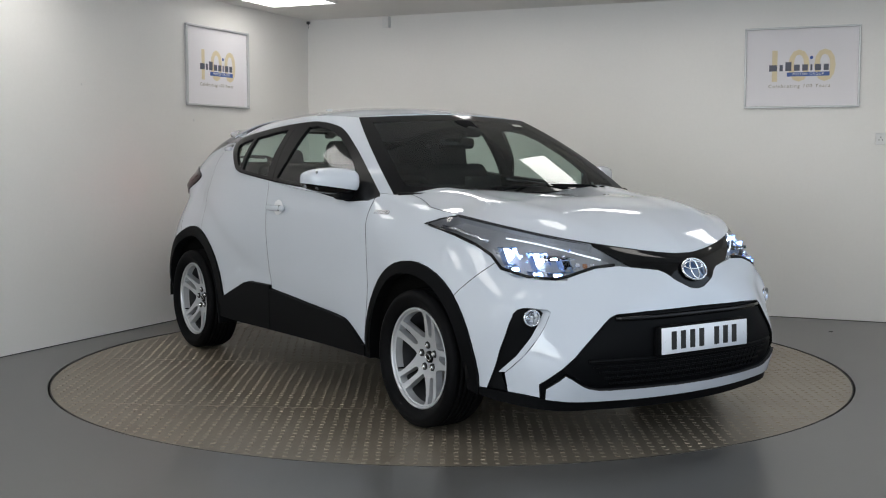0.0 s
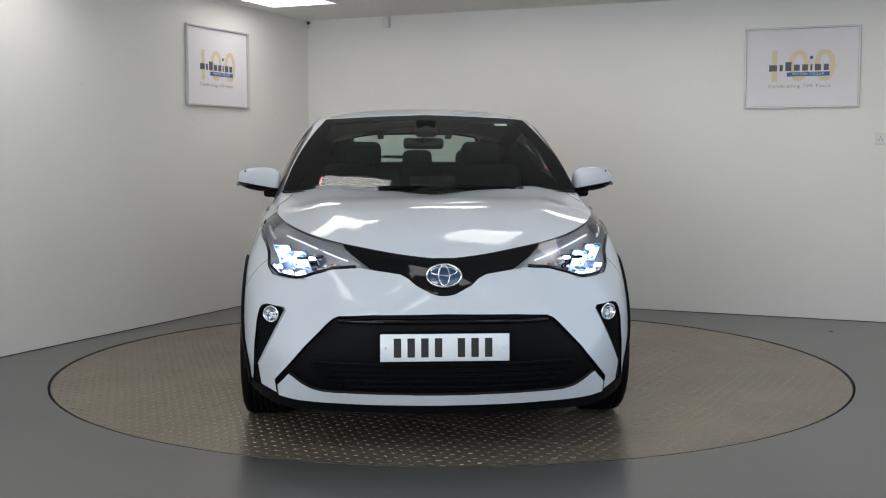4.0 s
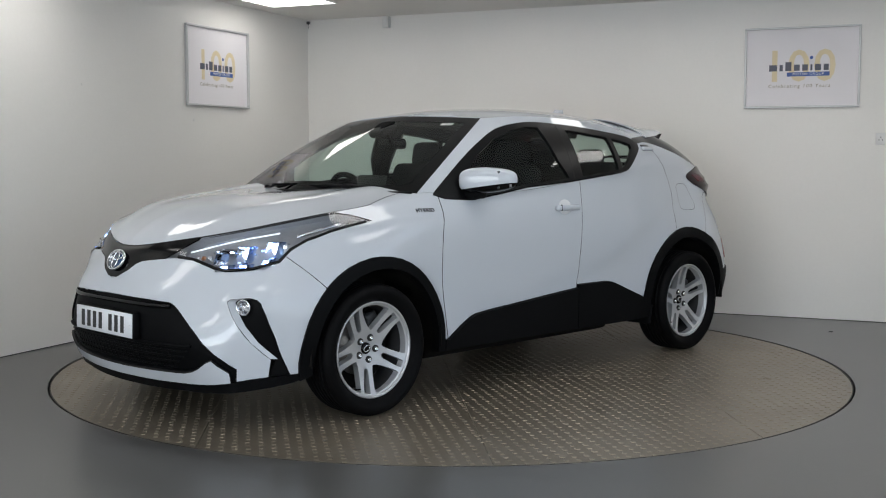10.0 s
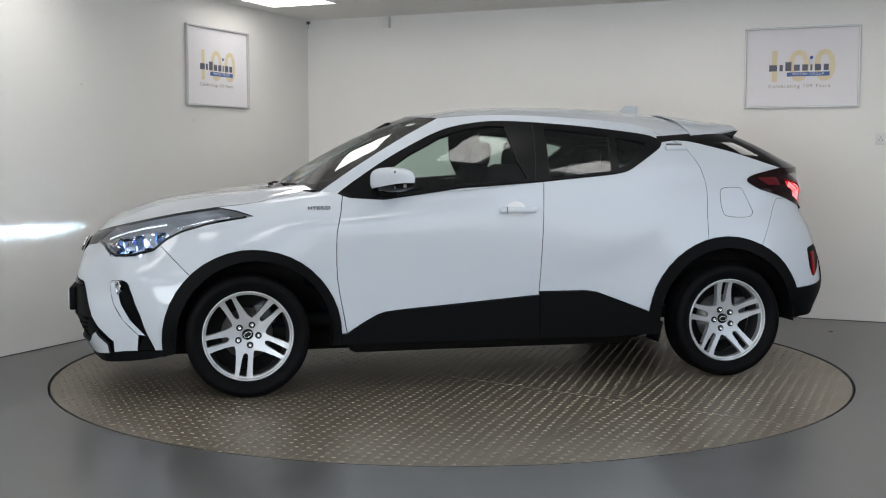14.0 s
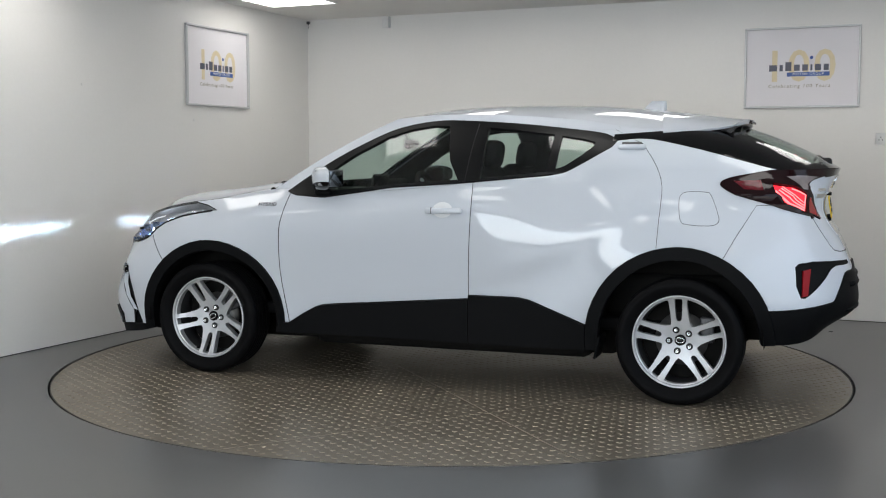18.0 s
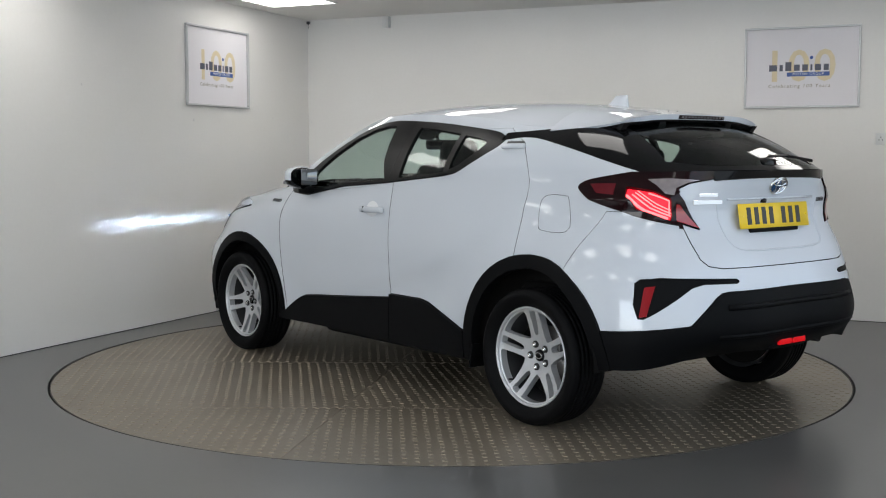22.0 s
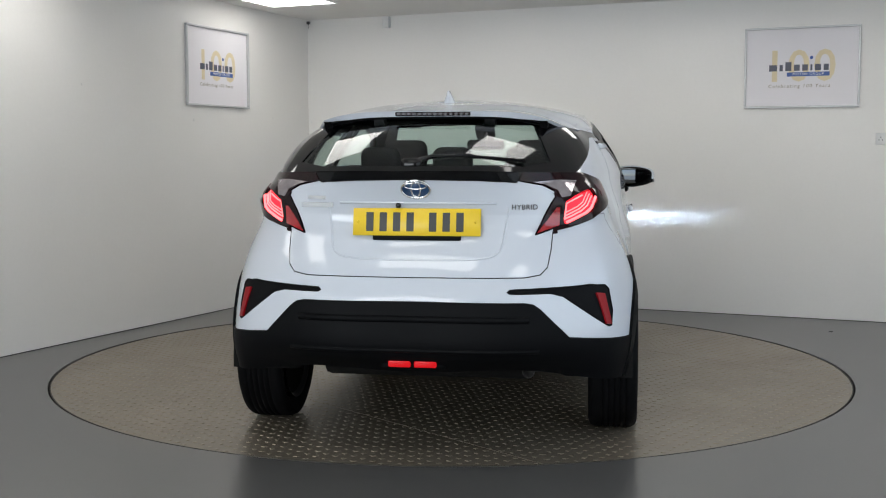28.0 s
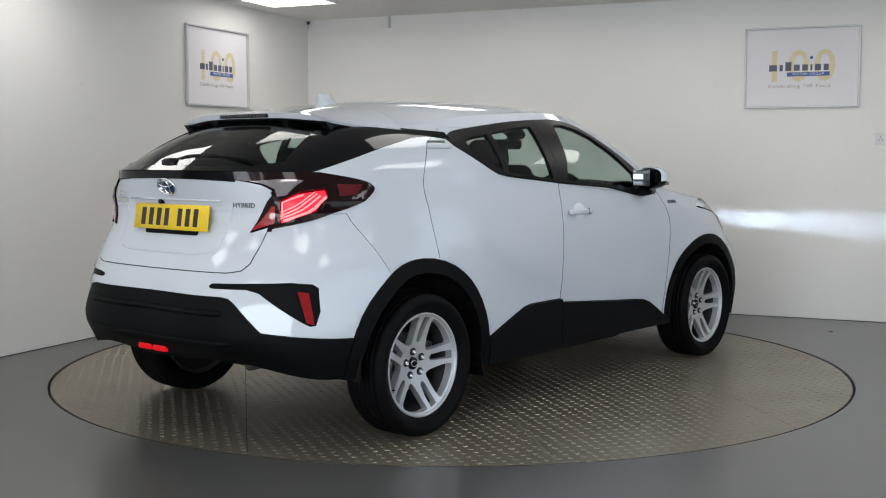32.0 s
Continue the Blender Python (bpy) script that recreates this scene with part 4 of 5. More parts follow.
# ---- lamps ----
def build_headlights():
    for s in (1, -1):
        housing = part("headlight", finish(pick(shell, "headlight", s < 0), .002, 0, -.052, .058), M_SMOKE, car, "clear-covered headlight with lit white elements")
        part("lens", finish(pick(shell, "headlight", s < 0), .001, 0, 0), M_CLEAR, housing, "clear cover")
        # dark rim along the lower edge
        bm = bmesh.new()
        low = [(1.33, .916), (1.42, .902), (1.533, .881), (1.65, .845), (1.73, .805), (1.79, .754)]
        pts = []
        for x, z in low:
            p, n = on_shell("side", x, z)
            pts.append(Vector((p.x, p.y * s, p.z)) - Vector((n.x, n.y * s, n.z)) * .002)
        for y, z in ((.69, .724), (.61, .717), (.564, .727), (.518, .743), (.449, .762), (.36, .769)):
            p, n = on_shell("front", y * s, z)
            pts.append(p - n * .002)
        part("lower_rim", tube(pts, .0075, 6), M_GLOSS, housing, "dark rim under the cover")
        # cups with lit faces
        for y, z, w, h, glow in ((.702, .824, .070, .076, 1), (.624, .808, .076, .076, 1), (.548, .792, .044, .056, 0),
                                 (.716, .764, .042, .024, 1), (.664, .746, .050, .025, 1), (.606, .740, .050, .025, 1)):
            p, n = on_shell("front", y * s, z)
            slant = Matrix(((1, s * .40, 0, 0), (0, 1, 0, 0), (0, 0, 1, 0), (0, 0, 0, 1)))
            m = Matrix.Translation(p - n * (.046 if h > .03 else .030)) @ pose(0, 0, 0, 0, 0, s * 8) @ pose(0, 0, 0, 90, 0, 90) @ slant
            bm = bmesh.new()
            t = .004
            for a in ((-w / 2, w / 2, h / 2 - t, h / 2), (-w / 2, w / 2, -h / 2, -h / 2 + t), (-w / 2, -w / 2 + t, -h / 2, h / 2), (w / 2 - t, w / 2, -h / 2, h / 2)):
                box(bm, *a, -.014, .030)
            part("reflector_cup", moved(bm, m), M_CUP, housing, "blue-white mirrored cup", smooth=False)
            part("cup_back", moved(boxed(-w / 2 + t, w / 2 - t, -h / 2 + t, h / 2 - t, -.015, -.012), m), M_CUP, housing, smooth=False)
            bm = bmesh.new()
            bmesh.ops.create_uvsphere(bm, u_segments=20, v_segments=10, radius=1.0, matrix=Matrix.Translation((0, 0, -.006)) @ Matrix.Diagonal((w * (.42 if glow else .44), h * (.42 if glow else .44), .014, 1)))
            part("led" if glow else "projector", moved(bm, m), M_LED if glow else M_GLOSS, housing, "lit white element" if glow else "dark projector lens")
        # bright strip along the upper edge, amber strip inside
        pts = []
        for y, z in ((.68, .885), (.60, .862), (.52, .838), (.45, .815), (.40, .798)):
            p, n = on_shell("front", y * s, z)
            pts.append(p - n * .022)
        part("light_strip", tube(pts, .0035, 6), M_STRIP, housing, "lit white strip")
        pts = []
        for x, z in ((1.40, .922), (1.50, .912), (1.60, .890), (1.68, .868)):
            p, n = on_shell("side", x, z)
            pts.append(Vector((p.x, p.y * s, p.z)) - Vector((n.x, n.y * s, n.z)) * .020)
        part("chrome_strip", tube(pts, .012, 6, taper=.6), M_REFLECT, housing, "bright strip")
        for k in range(5):
            y = .50 - .03 * k
            p, n = on_shell("front", y * s, .786 - .0035 * k)
            bm = moved(rounded(.022, .022, .012, .004, 1), frame_at(p - n * .034, n))
            part("indicator_facet", bm, M_AMBER if k == 1 else M_REFLECT, housing)
        # small mirrored facets between the cups, added at random for glitter
        rng = random.Random(11)
        for k in range(26):
            y, z = rng.uniform(.50, .735), rng.uniform(.742, .838)
            p, n = on_shell("front", y * s, z)
            m = frame_at(p - n * rng.uniform(.012, .022), n) @ pose(0, 0, 0, rng.uniform(-30, 30), rng.uniform(-30, 30), rng.uniform(-30, 30))
            part("reflector_facet", moved(rounded(rng.uniform(.008, .022), rng.uniform(.006, .012), .003, .001, 1), m), (M_REFLECT, M_CUP)[k % 2], housing, smooth=False)
        # low beam: a lit strip deep in a black slot, which throws a flat fan of light
        q, n = on_shell("front", s * .548, .796)
        m = pose(q.x - .066, s * .548, .796, 0, 3.2, s * 18)
        bm = bmesh.new()
        for a in ((0, .056, -.050, .050, .0032, .007), (0, .056, -.050, .050, -.007, -.0032), (-.004, 0, -.050, .050, -.007, .007), (0, .056, .0465, .050, -.0042, .0042), (0, .056, -.050, -.0465, -.0042, .0042)):
            box(bm, *a)
        part("beam_slot", moved(bm, m), M_GLOSS, housing, smooth=False)
        part("beam_source", moved(boxed(.001, .002, -.013, .013, -.0022, .0022), m), M_BEAM, housing, "low beam source", smooth=False)
        # white inner wall of the fog lamp pocket
        bm = bmesh.new()
        rim, deep = [], []
        for y, z in ((.742, .600), (.700, .597), (.664, .592), (.655, .581), (.681, .530), (.707, .479), (.746, .402), (.784, .328)):
            q, n = on_shell("front", s * y, z)
            rim.append(bm.verts.new(q - n * .001))
            deep.append(bm.verts.new(q + Vector((-.036, s * .010, -.004))))
        for k in range(len(rim) - 1):
            bm.faces.new((rim[k], rim[k + 1], deep[k + 1], deep[k]) if s > 0 else (rim[k], deep[k], deep[k + 1], rim[k + 1]))
        part("pocket_wall", bm, M_WHITE, car, "white edge of the fog lamp pocket")
        # fog lamp
        p, n = on_shell("front", s * .722, .560)
        m = Matrix.Translation(p - n * .004) @ pose(0, 0, 0, 0, 0, s * 22) @ pose(0, 0, 0, 0, 0, -90)
        fog = part("fog_lamp", moved(lathe([(.0, -.02), (.018, -.016), (.030, .004), (.033, .007), (.036, .002)], 28), m), M_REFLECT, car, "round clear fog lamp")
        part("lens", moved(lathe([(.0, .014), (.018, .012), (.032, .004)], 28), m), M_CLEAR, fog)
        for k, (u, w, a) in enumerate(((-.018, .008, 24), (-.004, .014, -18), (.014, .010, 30), (-.014, -.010, -28), (.004, -.012, 15), (.018, -.008, -22), (.0, .0, 5))):
            facet = moved(rounded(.013, .006, .015, .002, 1), pose(u, -.004, w, a, 0, -a * .7))
            part("facet", moved(facet, m), M_SOCKET if k % 3 == 0 else M_REFLECT, fog, smooth=False)


def largest(bm):
    """Keeps the largest connected piece."""
    left, best = set(bm.faces), []
    while left:
        stack, seen = [left.pop()], []
        while stack:
            f = stack.pop()
            seen.append(f)
            for e in f.edges:
                for g in e.link_faces:
                    if g in left:
                        left.discard(g)
                        stack.append(g)
        if sum(f.calc_area() for f in seen) > sum(f.calc_area() for f in best):
            best = seen
    best = set(best)
    bmesh.ops.delete(bm, geom=[f for f in bm.faces if f not in best], context="FACES")
    return bm


def build_tail_lamps():
    for s in (1, -1):
        lamp = part("tail_lamp", finish(pick(shell, "tail_lamp tail_side", s < 0), .001, .008, .022), M_REDDARK, car, "smoked red tail lamp with a lit red blade")
        part("light_blade", finish(largest(pick(shell, "tail_glow", s < 0)), 0, -.008, .004), M_REDGLOW, lamp, "lit red light")
        part("inner_reflector", finish(largest(pick(shell, "tail_red", s < 0)), 0, .009, .018), M_RED, lamp, "dull red reflector")
        part("clear_section", finish(largest(pick(shell, "tail_clear", s < 0)), 0, .009, .018), M_REFLECTDARK, lamp, "smoked clear section")
        line = ((.716, 1.092), (.706, 1.052), (.690, 1.012), (.668, .992), (.628, .972), (.594, .957))
        for k, (inset, r, m) in enumerate(((0.0, .0065, M_REDCORE), (.017, .0035, M_REDSPOT), (.030, .0030, M_REDSPOT), (.043, .0026, M_REDSPOT))):
            pts = []
            for y, z in line[1 if k else 0:]:
                p, n = on_shell("back", (y - inset * .72) * s, z + inset * .62)
                pts.append(p + n * (.001 if k == 0 else -.003))
            part("light_guide", tube(pts, r, 6), m, lamp, "bright red lit line")
        pts = [on_shell("back", y * s, z)[0] for y, z in ((.655, 1.066), (.625, 1.050), (.594, 1.034), (.588, .975))]
        part("blade_edge", tube(pts, .0035, 6), M_REDSPOT, lamp, "lit red edge")
        pts = []
        for x, z in ((-1.53, 1.098), (-1.60, 1.108), (-1.68, 1.118)):
            p, n = on_shell("side", x, z)
            pts.append(Vector((p.x, p.y * s, p.z)) + Vector((n.x, n.y * s, n.z)) * .004)
        part("side_marker", tube(pts, .004, 6), M_RED, lamp)
        # reflector in the bumper wedge
        bm = bmesh.new()
        corners = []
        for y, z in ((.748, .672), (.716, .678), (.758, .552), (.778, .548)):
            p, n = on_shell("back", y * s, z)
            corners.append((p, n))
        quad = [bm.verts.new(p + n * .006) for p, n in corners]
        under = [bm.verts.new(p - n * .004) for p, n in corners]
        bm.faces.new(quad if s > 0 else quad[::-1])
        for k in range(4):
            bm.faces.new((quad[k], under[k], under[(k + 1) % 4], quad[(k + 1) % 4]))
        part("rear_reflector", bm, M_REDREFL, car, "red reflector blade", smooth=False)
        p, n = on_shell("back", s * .052, .416)
        part("rear_fog_lamp", moved(rounded(.090, .030, .03, .006), frame_at(Vector((-2.096, p.y, .404)), Vector((-1, 0, 0)))), M_REDLOW, car, "red lamp low in the rear bumper")


M_REFLECTDARK = mat("smoked_clear", (0.34, 0.30, 0.31), 0.15, metal=0.6, coat=0.3, vary=0.2, vscale=40)
# the bumper reflector is no lamp; a faint red glow is added to it
M_REDREFL = mat("red_reflector_glow", (0.22, 0.006, 0.010), 0.3, spec=0.12, emit=(1, 0.02, 0.03), glow=0.02, vary=0.1, vscale=60)
M_REDLOW = mat("lit_red_fog", (0.20, 0.004, 0.006), 0.2, spec=0.15, emit=(1, 0.010, 0.016), glow=0.45, vary=0.3, vscale=50)
build_headlights()
build_tail_lamps()


# ---- plates, badges, writing ----
M_DCHROME = mat("dark_chrome", (0.22, 0.22, 0.23), 0.2, metal=1.0, vary=0.05, vscale=30)
def number_plate(name, m, face, label):
    plate = part(name, moved(rounded(.520, .111, .006, .002, 1), m), face, car, label)
    x = -.191
    for k in range(7):
        part("character_bar", moved(rounded(.030, .077, .003, .001, 1), m @ Matrix.Translation((x, 0, .0035))), M_PLATEINK, plate, smooth=False)
        x += .055 if k != 3 else .092
    for sx in (-.1, .1):
        part("screw_cap", moved(lathe([(.0, .004), (.005, .003), (.006, 0)], 10), m @ Matrix.Translation((sx * 2.4, .0, .003)) @ pose(0, 0, 0, 90, 0, 0)), face, plate)
    return plate


def build_badges():
    number_plate("front_plate", frame_at(Vector((2.256, 0, .457)), Vector((1, 0, .03))), M_WPLATE, "white number plate with black characters")
    part("plate_holder", boxed(2.215, 2.252, -.265, .265, .396, .518, .006), M_CLAD, car, "black plate holder")
    number_plate("rear_plate", frame_at(Vector((-1.996, 0, .960)), Vector((-1, 0, .16))), M_YELLOW, "yellow number plate with black characters")
    for name, y, z, view, lift in (("front_badge", 0, .737, "front", .004), ("rear_badge", 0, 1.095, "back", .002)):
        p, n = on_shell(view, 0.004, z)
        n.y = 0
        m = frame_at(Vector((p.x, 0, p.z)) + n * lift, n)
        a, b = (.072, .050) if view == "front" else (.060, .041)
        badge = part(name, moved(oval(a, b, .006), m), M_BADGE, car, "blue oval badge with chrome rings")
        part("outer_ring", moved(ellipse_ring(a + .002, b + .002, .008, .010), m), M_CHROME, badge)
        part("tall_ring", moved(ellipse_ring(a * .36, b * .92, .007, .010), m), M_CHROME, badge)
        part("wide_ring", moved(ellipse_ring(a * .78, b * .42, .006, .010), m @ Matrix.Translation((0, b * .36, 0))), M_CHROME, badge)
    for s in (1, -1):
        p, n = on_shell("side", .962, .957)
        p, n = Vector((p.x, p.y * s, p.z)), Vector((n.x, n.y * s, n.z))
        part("hybrid_badge", moved(letters("HYBRID", .032, .002, 1.06), frame_at(p + n * .002, n)), M_DCHROME, car, "chrome HYBRID lettering")
    p, n = on_shell("back", -.43, 1.020)
    part("hybrid_badge", moved(letters("HYBRID", .029, .002, 1.1), frame_at(p + n * .002, n)), M_DCHROME, car, "chrome HYBRID lettering")
    for y, z, w, h in ((.42, 1.056, .09, .014), (.42, 1.026, .15, .020)):
        p, n = on_shell("back", y, z)
        part("name_bar", moved(rounded(w, h, .003, .001, 1), frame_at(p + n * .002, n)), M_CHROME, car, "chrome name badge", smooth=False)
    # recess trim and lamps above the rear plate
    pts = [on_shell("back", y, 1.036)[0] + Vector((-.003, 0, 0)) for y in (-.32, -.2, -.06, .06, .2, .32)]
    part("plate_garnish", tube(pts, .0045, 8), M_WHITE, car, "white ledge over the rear plate")
    ring = arc_line([(-.37, 1.02), (-.355, .93), (-.335, .845), (-.25, .815), (0, .810), (.25, .815), (.335, .845), (.355, .93), (.37, 1.02)], 4)
    part("plate_recess", tube([on_shell("back", y, z)[0] + Vector((.002, 0, 0)) for y, z in ring], .005, 6), M_WHITE, car, "white edge of the plate recess")
    part("camera_pod", moved(rounded(.03, .02, .02, .006), Matrix.Translation(on_shell("back", .075, 1.026)[0] + Vector((-.006, 0, 0)))), M_GLOSS, car, "small black reversing camera")
    p, n = on_shell("back", .001, .893)
    part("plate_foot", moved(rounded(.36, .022, .02, .006), frame_at(Vector((p.x - .004, 0, .897)), Vector((-1, 0, .1)))), M_CLAD, car, "black strip under the rear plate")


build_badges()


# ---- trim outside ----
def build_trim():
    for s in (1, -1):
        # wing mirror
        arm = moved(rounded(.10, .15, .042, .018), pose(.61, s * .80, 1.028, 0, s * 0, s * 4))
        mirror = part("wing_mirror", arm, M_CLAD, car, "wing mirror with white cap on a black arm")
        bm = bmesh.new()
        bmesh.ops.create_uvsphere(bm, u_segments=28, v_segments=16, radius=1.0)
        for v in bm.verts:
            x, y, z = v.co
            f = lambda c, p: math.copysign(abs(c) ** p, c)
            v.co = Vector((f(x, .62) * .064 * (1 if x > 0 else .55), f(y, .60) * .122, f(z, .60) * .066))
            v.co.x -= .070 * (v.co.y / .122)
            v.co.z += .004 * (v.co.y / .122) - .016 * max(0, v.co.y / .122) * (v.co.z / .066)
        cap = moved(bm, pose(.585, .905, 1.103))
        if s < 0:
            for v in cap.verts:
                v.co.y *= -1
            bmesh.ops.reverse_faces(cap, faces=cap.faces)
        lower = cap.copy()
        back = cap.copy()
        bmesh.ops.bisect_plane(cap, geom=cap.verts[:] + cap.edges[:] + cap.faces[:], plane_co=(.560, s * .905, 1.1), plane_no=(1, s * .57, 0), clear_inner=True)
        bmesh.ops.bisect_plane(back, geom=back.verts[:] + back.edges[:] + back.faces[:], plane_co=(.560, s * .905, 1.1), plane_no=(1, s * .57, 0), clear_outer=True)
        part("rear_shell", back, M_GLOSS, mirror, "black rear shell of the mirror")
        bmesh.ops.bisect_plane(cap, geom=cap.verts[:] + cap.edges[:] + cap.faces[:], plane_co=(0, s * .905, 1.071), plane_no=(0, s * -.16, 1), clear_inner=True)
        bmesh.ops.bisect_plane(lower, geom=lower.verts[:] + lower.edges[:] + lower.faces[:], plane_co=(0, s * .905, 1.071), plane_no=(0, s * -.16, 1), clear_outer=True)
        part("cap", cap, M_WHITE, mirror, "white mirror cap")
        part("shell", lower, M_GLOSS, mirror, "black lower shell")
        ind = moved(rounded(.055, .012, .018, .005), pose(.540, s * 1.006, 1.076, 0, 0, s * 55))
        part("indicator", ind, M_CLEARPLAST, mirror, "smoked clear indicator")
        g = moved(rounded(.018, .180, .092, .008), pose(.549, s * .905, 1.105, 0, 0, s * -30))
        part("mirror_glass", g, M_MIRROR, mirror, "mirror glass")
        # door handles
        p, n = on_shell("side", -.09, .940)
        m = frame_at(Vector((p.x, p.y * s, p.z)) + Vector((0, s * .016, 0)), Vector((n.x, n.y * s, n.z)))
        h = part("door_handle", moved(rounded(.205, .032, .026, .012, 3), m), M_WHITE, car, "white pull handle")
        part("handle_recess", moved(oval(.055, .042, .002, 28), frame_at(Vector((p.x + .01, p.y * s, p.z + .004)) + Vector((n.x, n.y * s, n.z)) * .0015, Vector((n.x, n.y * s, n.z)))), M_RECESS, h)
        part("handle_seam", moved(boxed(-.0015, .0015, -.0165, .0165, .0, .0138), m @ Matrix.Translation((-s * .065, 0, 0))), M_SEAM, h, smooth=False)
        p, n = on_shell("side", -1.045, 1.268)
        m = frame_at(Vector((p.x, p.y * s, p.z)) + Vector((n.x, n.y * s, n.z)) * .006, Vector((n.x, n.y * s, n.z)))
        part("rear_door_handle", moved(rounded(.14, .028, .022, .01, 3), m), M_WHITE, car, "white handle high on the rear door")
        # shade of the finger recess, laid on as a dark grey pad
        part("handle_shadow", moved(rounded(.10, .022, .008, .003, 2), m @ Matrix.Translation((0, .022, -.004))), M_DGREY, car, "dark grey pad for the shade in the finger recess above the handle")
        # seams on the glass band and the split between door windows
        for x0, z0, x1, z1 in ((-.195, 1.093, -.225, 1.395),):
            pts = []
            for k in range(6):
                q, n = on_shell("side", x0 + (x1 - x0) * k / 5, z0 + (z1 - z0) * k / 5)
                pts.append(Vector((q.x, q.y * s, q.z)) + Vector((n.x, n.y * s, n.z)) * .001)
            part("pillar_seam", tube(pts, .003, 5), M_SEAM, car)
        # bright sill of the belt line
        pts = []
        for x, z in ((.62, 1.002), (.40, 1.034), (.215, 1.060), (0, 1.074), (-.241, 1.092), (-.551, 1.121), (-.66, 1.132)):
            q, n = on_shell("side", x, z)
            pts.append(Vector((q.x, q.y * s, q.z)) + Vector((n.x, n.y * s, n.z)) * .002)
        part("belt_moulding", tube(pts, .005, 6), M_CLAD, car, "black belt moulding")
    # cowl, front wipers
    pts = []
    for k in range(25):
        y = -.74 + 1.48 * k / 24
        pts.append(Vector((1.155 - .205 * (abs(y) / .775) ** 2.2, y, 1.034)))
    part("cowl", tube(pts, .016, 8), M_CLAD, car, "black cowl panel under the windscreen")
    for y0, y1, x0, x1, z1 in ((-.25, .42, 1.13, 1.060, 1.075), (.45, -.20, 1.10, 1.085, 1.078)):
        mid = Vector(((x0 + x1) / 2 - .02, (y0 + y1) / 2, 1.078))
        wiper = part("wiper", tube([(x0, y0, 1.048), (x0 - .01, y0 + (y1 - y0) * .1, 1.072), mid], .008, 6, taper=.6), M_CLAD, car, "black windscreen wiper")
        blade = [Vector((x1 + .01 - .10 * ((y0 + (y1 - y0) * (.2 + .9 * t)) / .7) ** 2, y0 + (y1 - y0) * (.2 + .9 * t), 1.068)) for t in (0, .25, .5, .75, 1)]
        part("blade", tube(blade, .007, 5), M_TRIM, wiper)
        part("pivot", moved(lathe([(.0, .03), (.014, .028), (.018, .0)], 14), Matrix.Translation((x0, y0, 1.040)) @ pose(0, 0, 0, 90, 0, 0)), M_CLAD, wiper)
    # rear wiper
    q, n = on_shell("back", .02, 1.19)
    wiper = part("rear_wiper", tube([(-1.955, .02, 1.200), (-1.93, -.05, 1.222), (-1.915, -.22, 1.228)], .013, 8, taper=.5), M_GLOSS, car, "black rear wiper")
    part("blade", tube([(-1.93, -.06, 1.214), (-1.92, -.22, 1.222), (-1.90, -.43, 1.203)], .008, 6), M_TRIM, wiper)
    part("pivot", moved(rounded(.07, .085, .055, .02), pose(-1.965, .025, 1.190)), M_GLOSS, wiper)
    # roof fin
    bm = bmesh.new()
    rows = []
    for t in (0, .25, .5, .75, 1):
        z = 1.466 + .068 * t
        x0, x1, w = -.945 - .085 * t ** .8, -1.115 + .004 * t, .028 * (1 - t) + .005
        rows.append([bm.verts.new((x0 + (x1 - x0) * (1 - math.cos(a)) / 2, w * math.sin(a) * (1 - .2 * math.cos(a)), z)) for a in [2 * math.pi * k / 16 for k in range(16)]])
    for a, b in zip(rows, rows[1:]):
        for k in range(16):
            bm.faces.new((a[k], a[(k + 1) % 16], b[(k + 1) % 16], b[k]))
    bm.faces.new(rows[-1])
    bmesh.ops.recalc_face_normals(bm, faces=bm.faces)
    part("roof_fin", bm, M_WHITE, car, "white shark fin aerial")
    # spoiler over the rear glass: a curved blade whose edges fold down over the rear pillars
    EDGE_X = (-1.575, -1.47, -1.345, -1.165, -1.10)
    EDGE_Y = (.478, .522, .566, .630, .645)
    EDGE_Z = (1.392, 1.372, 1.356, 1.343, 1.339)
    ny, nx = 44, 14

    def blade(shrink, lift, thick):
        bm = bmesh.new()
        top, low = [], []
        for j in range(ny + 1):
            e = -1 + 2 * j / ny
            e = math.copysign(1 - (1 - abs(e)) ** 1.25, e)
            xe = -1.583 + .055 * abs(e) ** 3 + shrink
            xs = -1.135 - .050 * e * e - shrink
            a, b = [], []
            for i in range(nx + 1):
                t = i / nx
                x = xs + (xe - xs) * t
                zc = 1.475 - .066 * ((x + 1.135) / -.535) ** 1.05 if x < -1.135 else 1.475
                w, zl = np.interp(x, EDGE_X, EDGE_Y) - shrink, np.interp(x, EDGE_X, EDGE_Z)
                z = zc - (zc - zl) * abs(e) ** 3.4 + lift
                a.append(bm.verts.new((x, w * e, z)))
                th = thick * (.25 + .75 * min(1, t * 1.8)) * (1 - .55 * max(0, abs(e) - .8) / .2)
                b.append(bm.verts.new((x + .010 * t, (w - .006) * e, z - th)))
            top.append(a)
            low.append(b)
        for j in range(ny):
            for i in range(nx):
                bm.faces.new((top[j][i], top[j][i + 1], top[j + 1][i + 1], top[j + 1][i]))
                bm.faces.new((low[j][i], low[j + 1][i], low[j + 1][i + 1], low[j][i + 1]))
            bm.faces.new((top[j][nx], low[j][nx], low[j + 1][nx], top[j + 1][nx]))
            bm.faces.new((top[j][0], top[j + 1][0], low[j + 1][0], low[j][0]))
        for j, o in ((0, 1), (ny, -1)):
            for i in range(nx):
                q = (top[j][i], low[j][i], low[j][i + 1], top[j][i + 1])
                bm.faces.new(q if o > 0 else q[::-1])
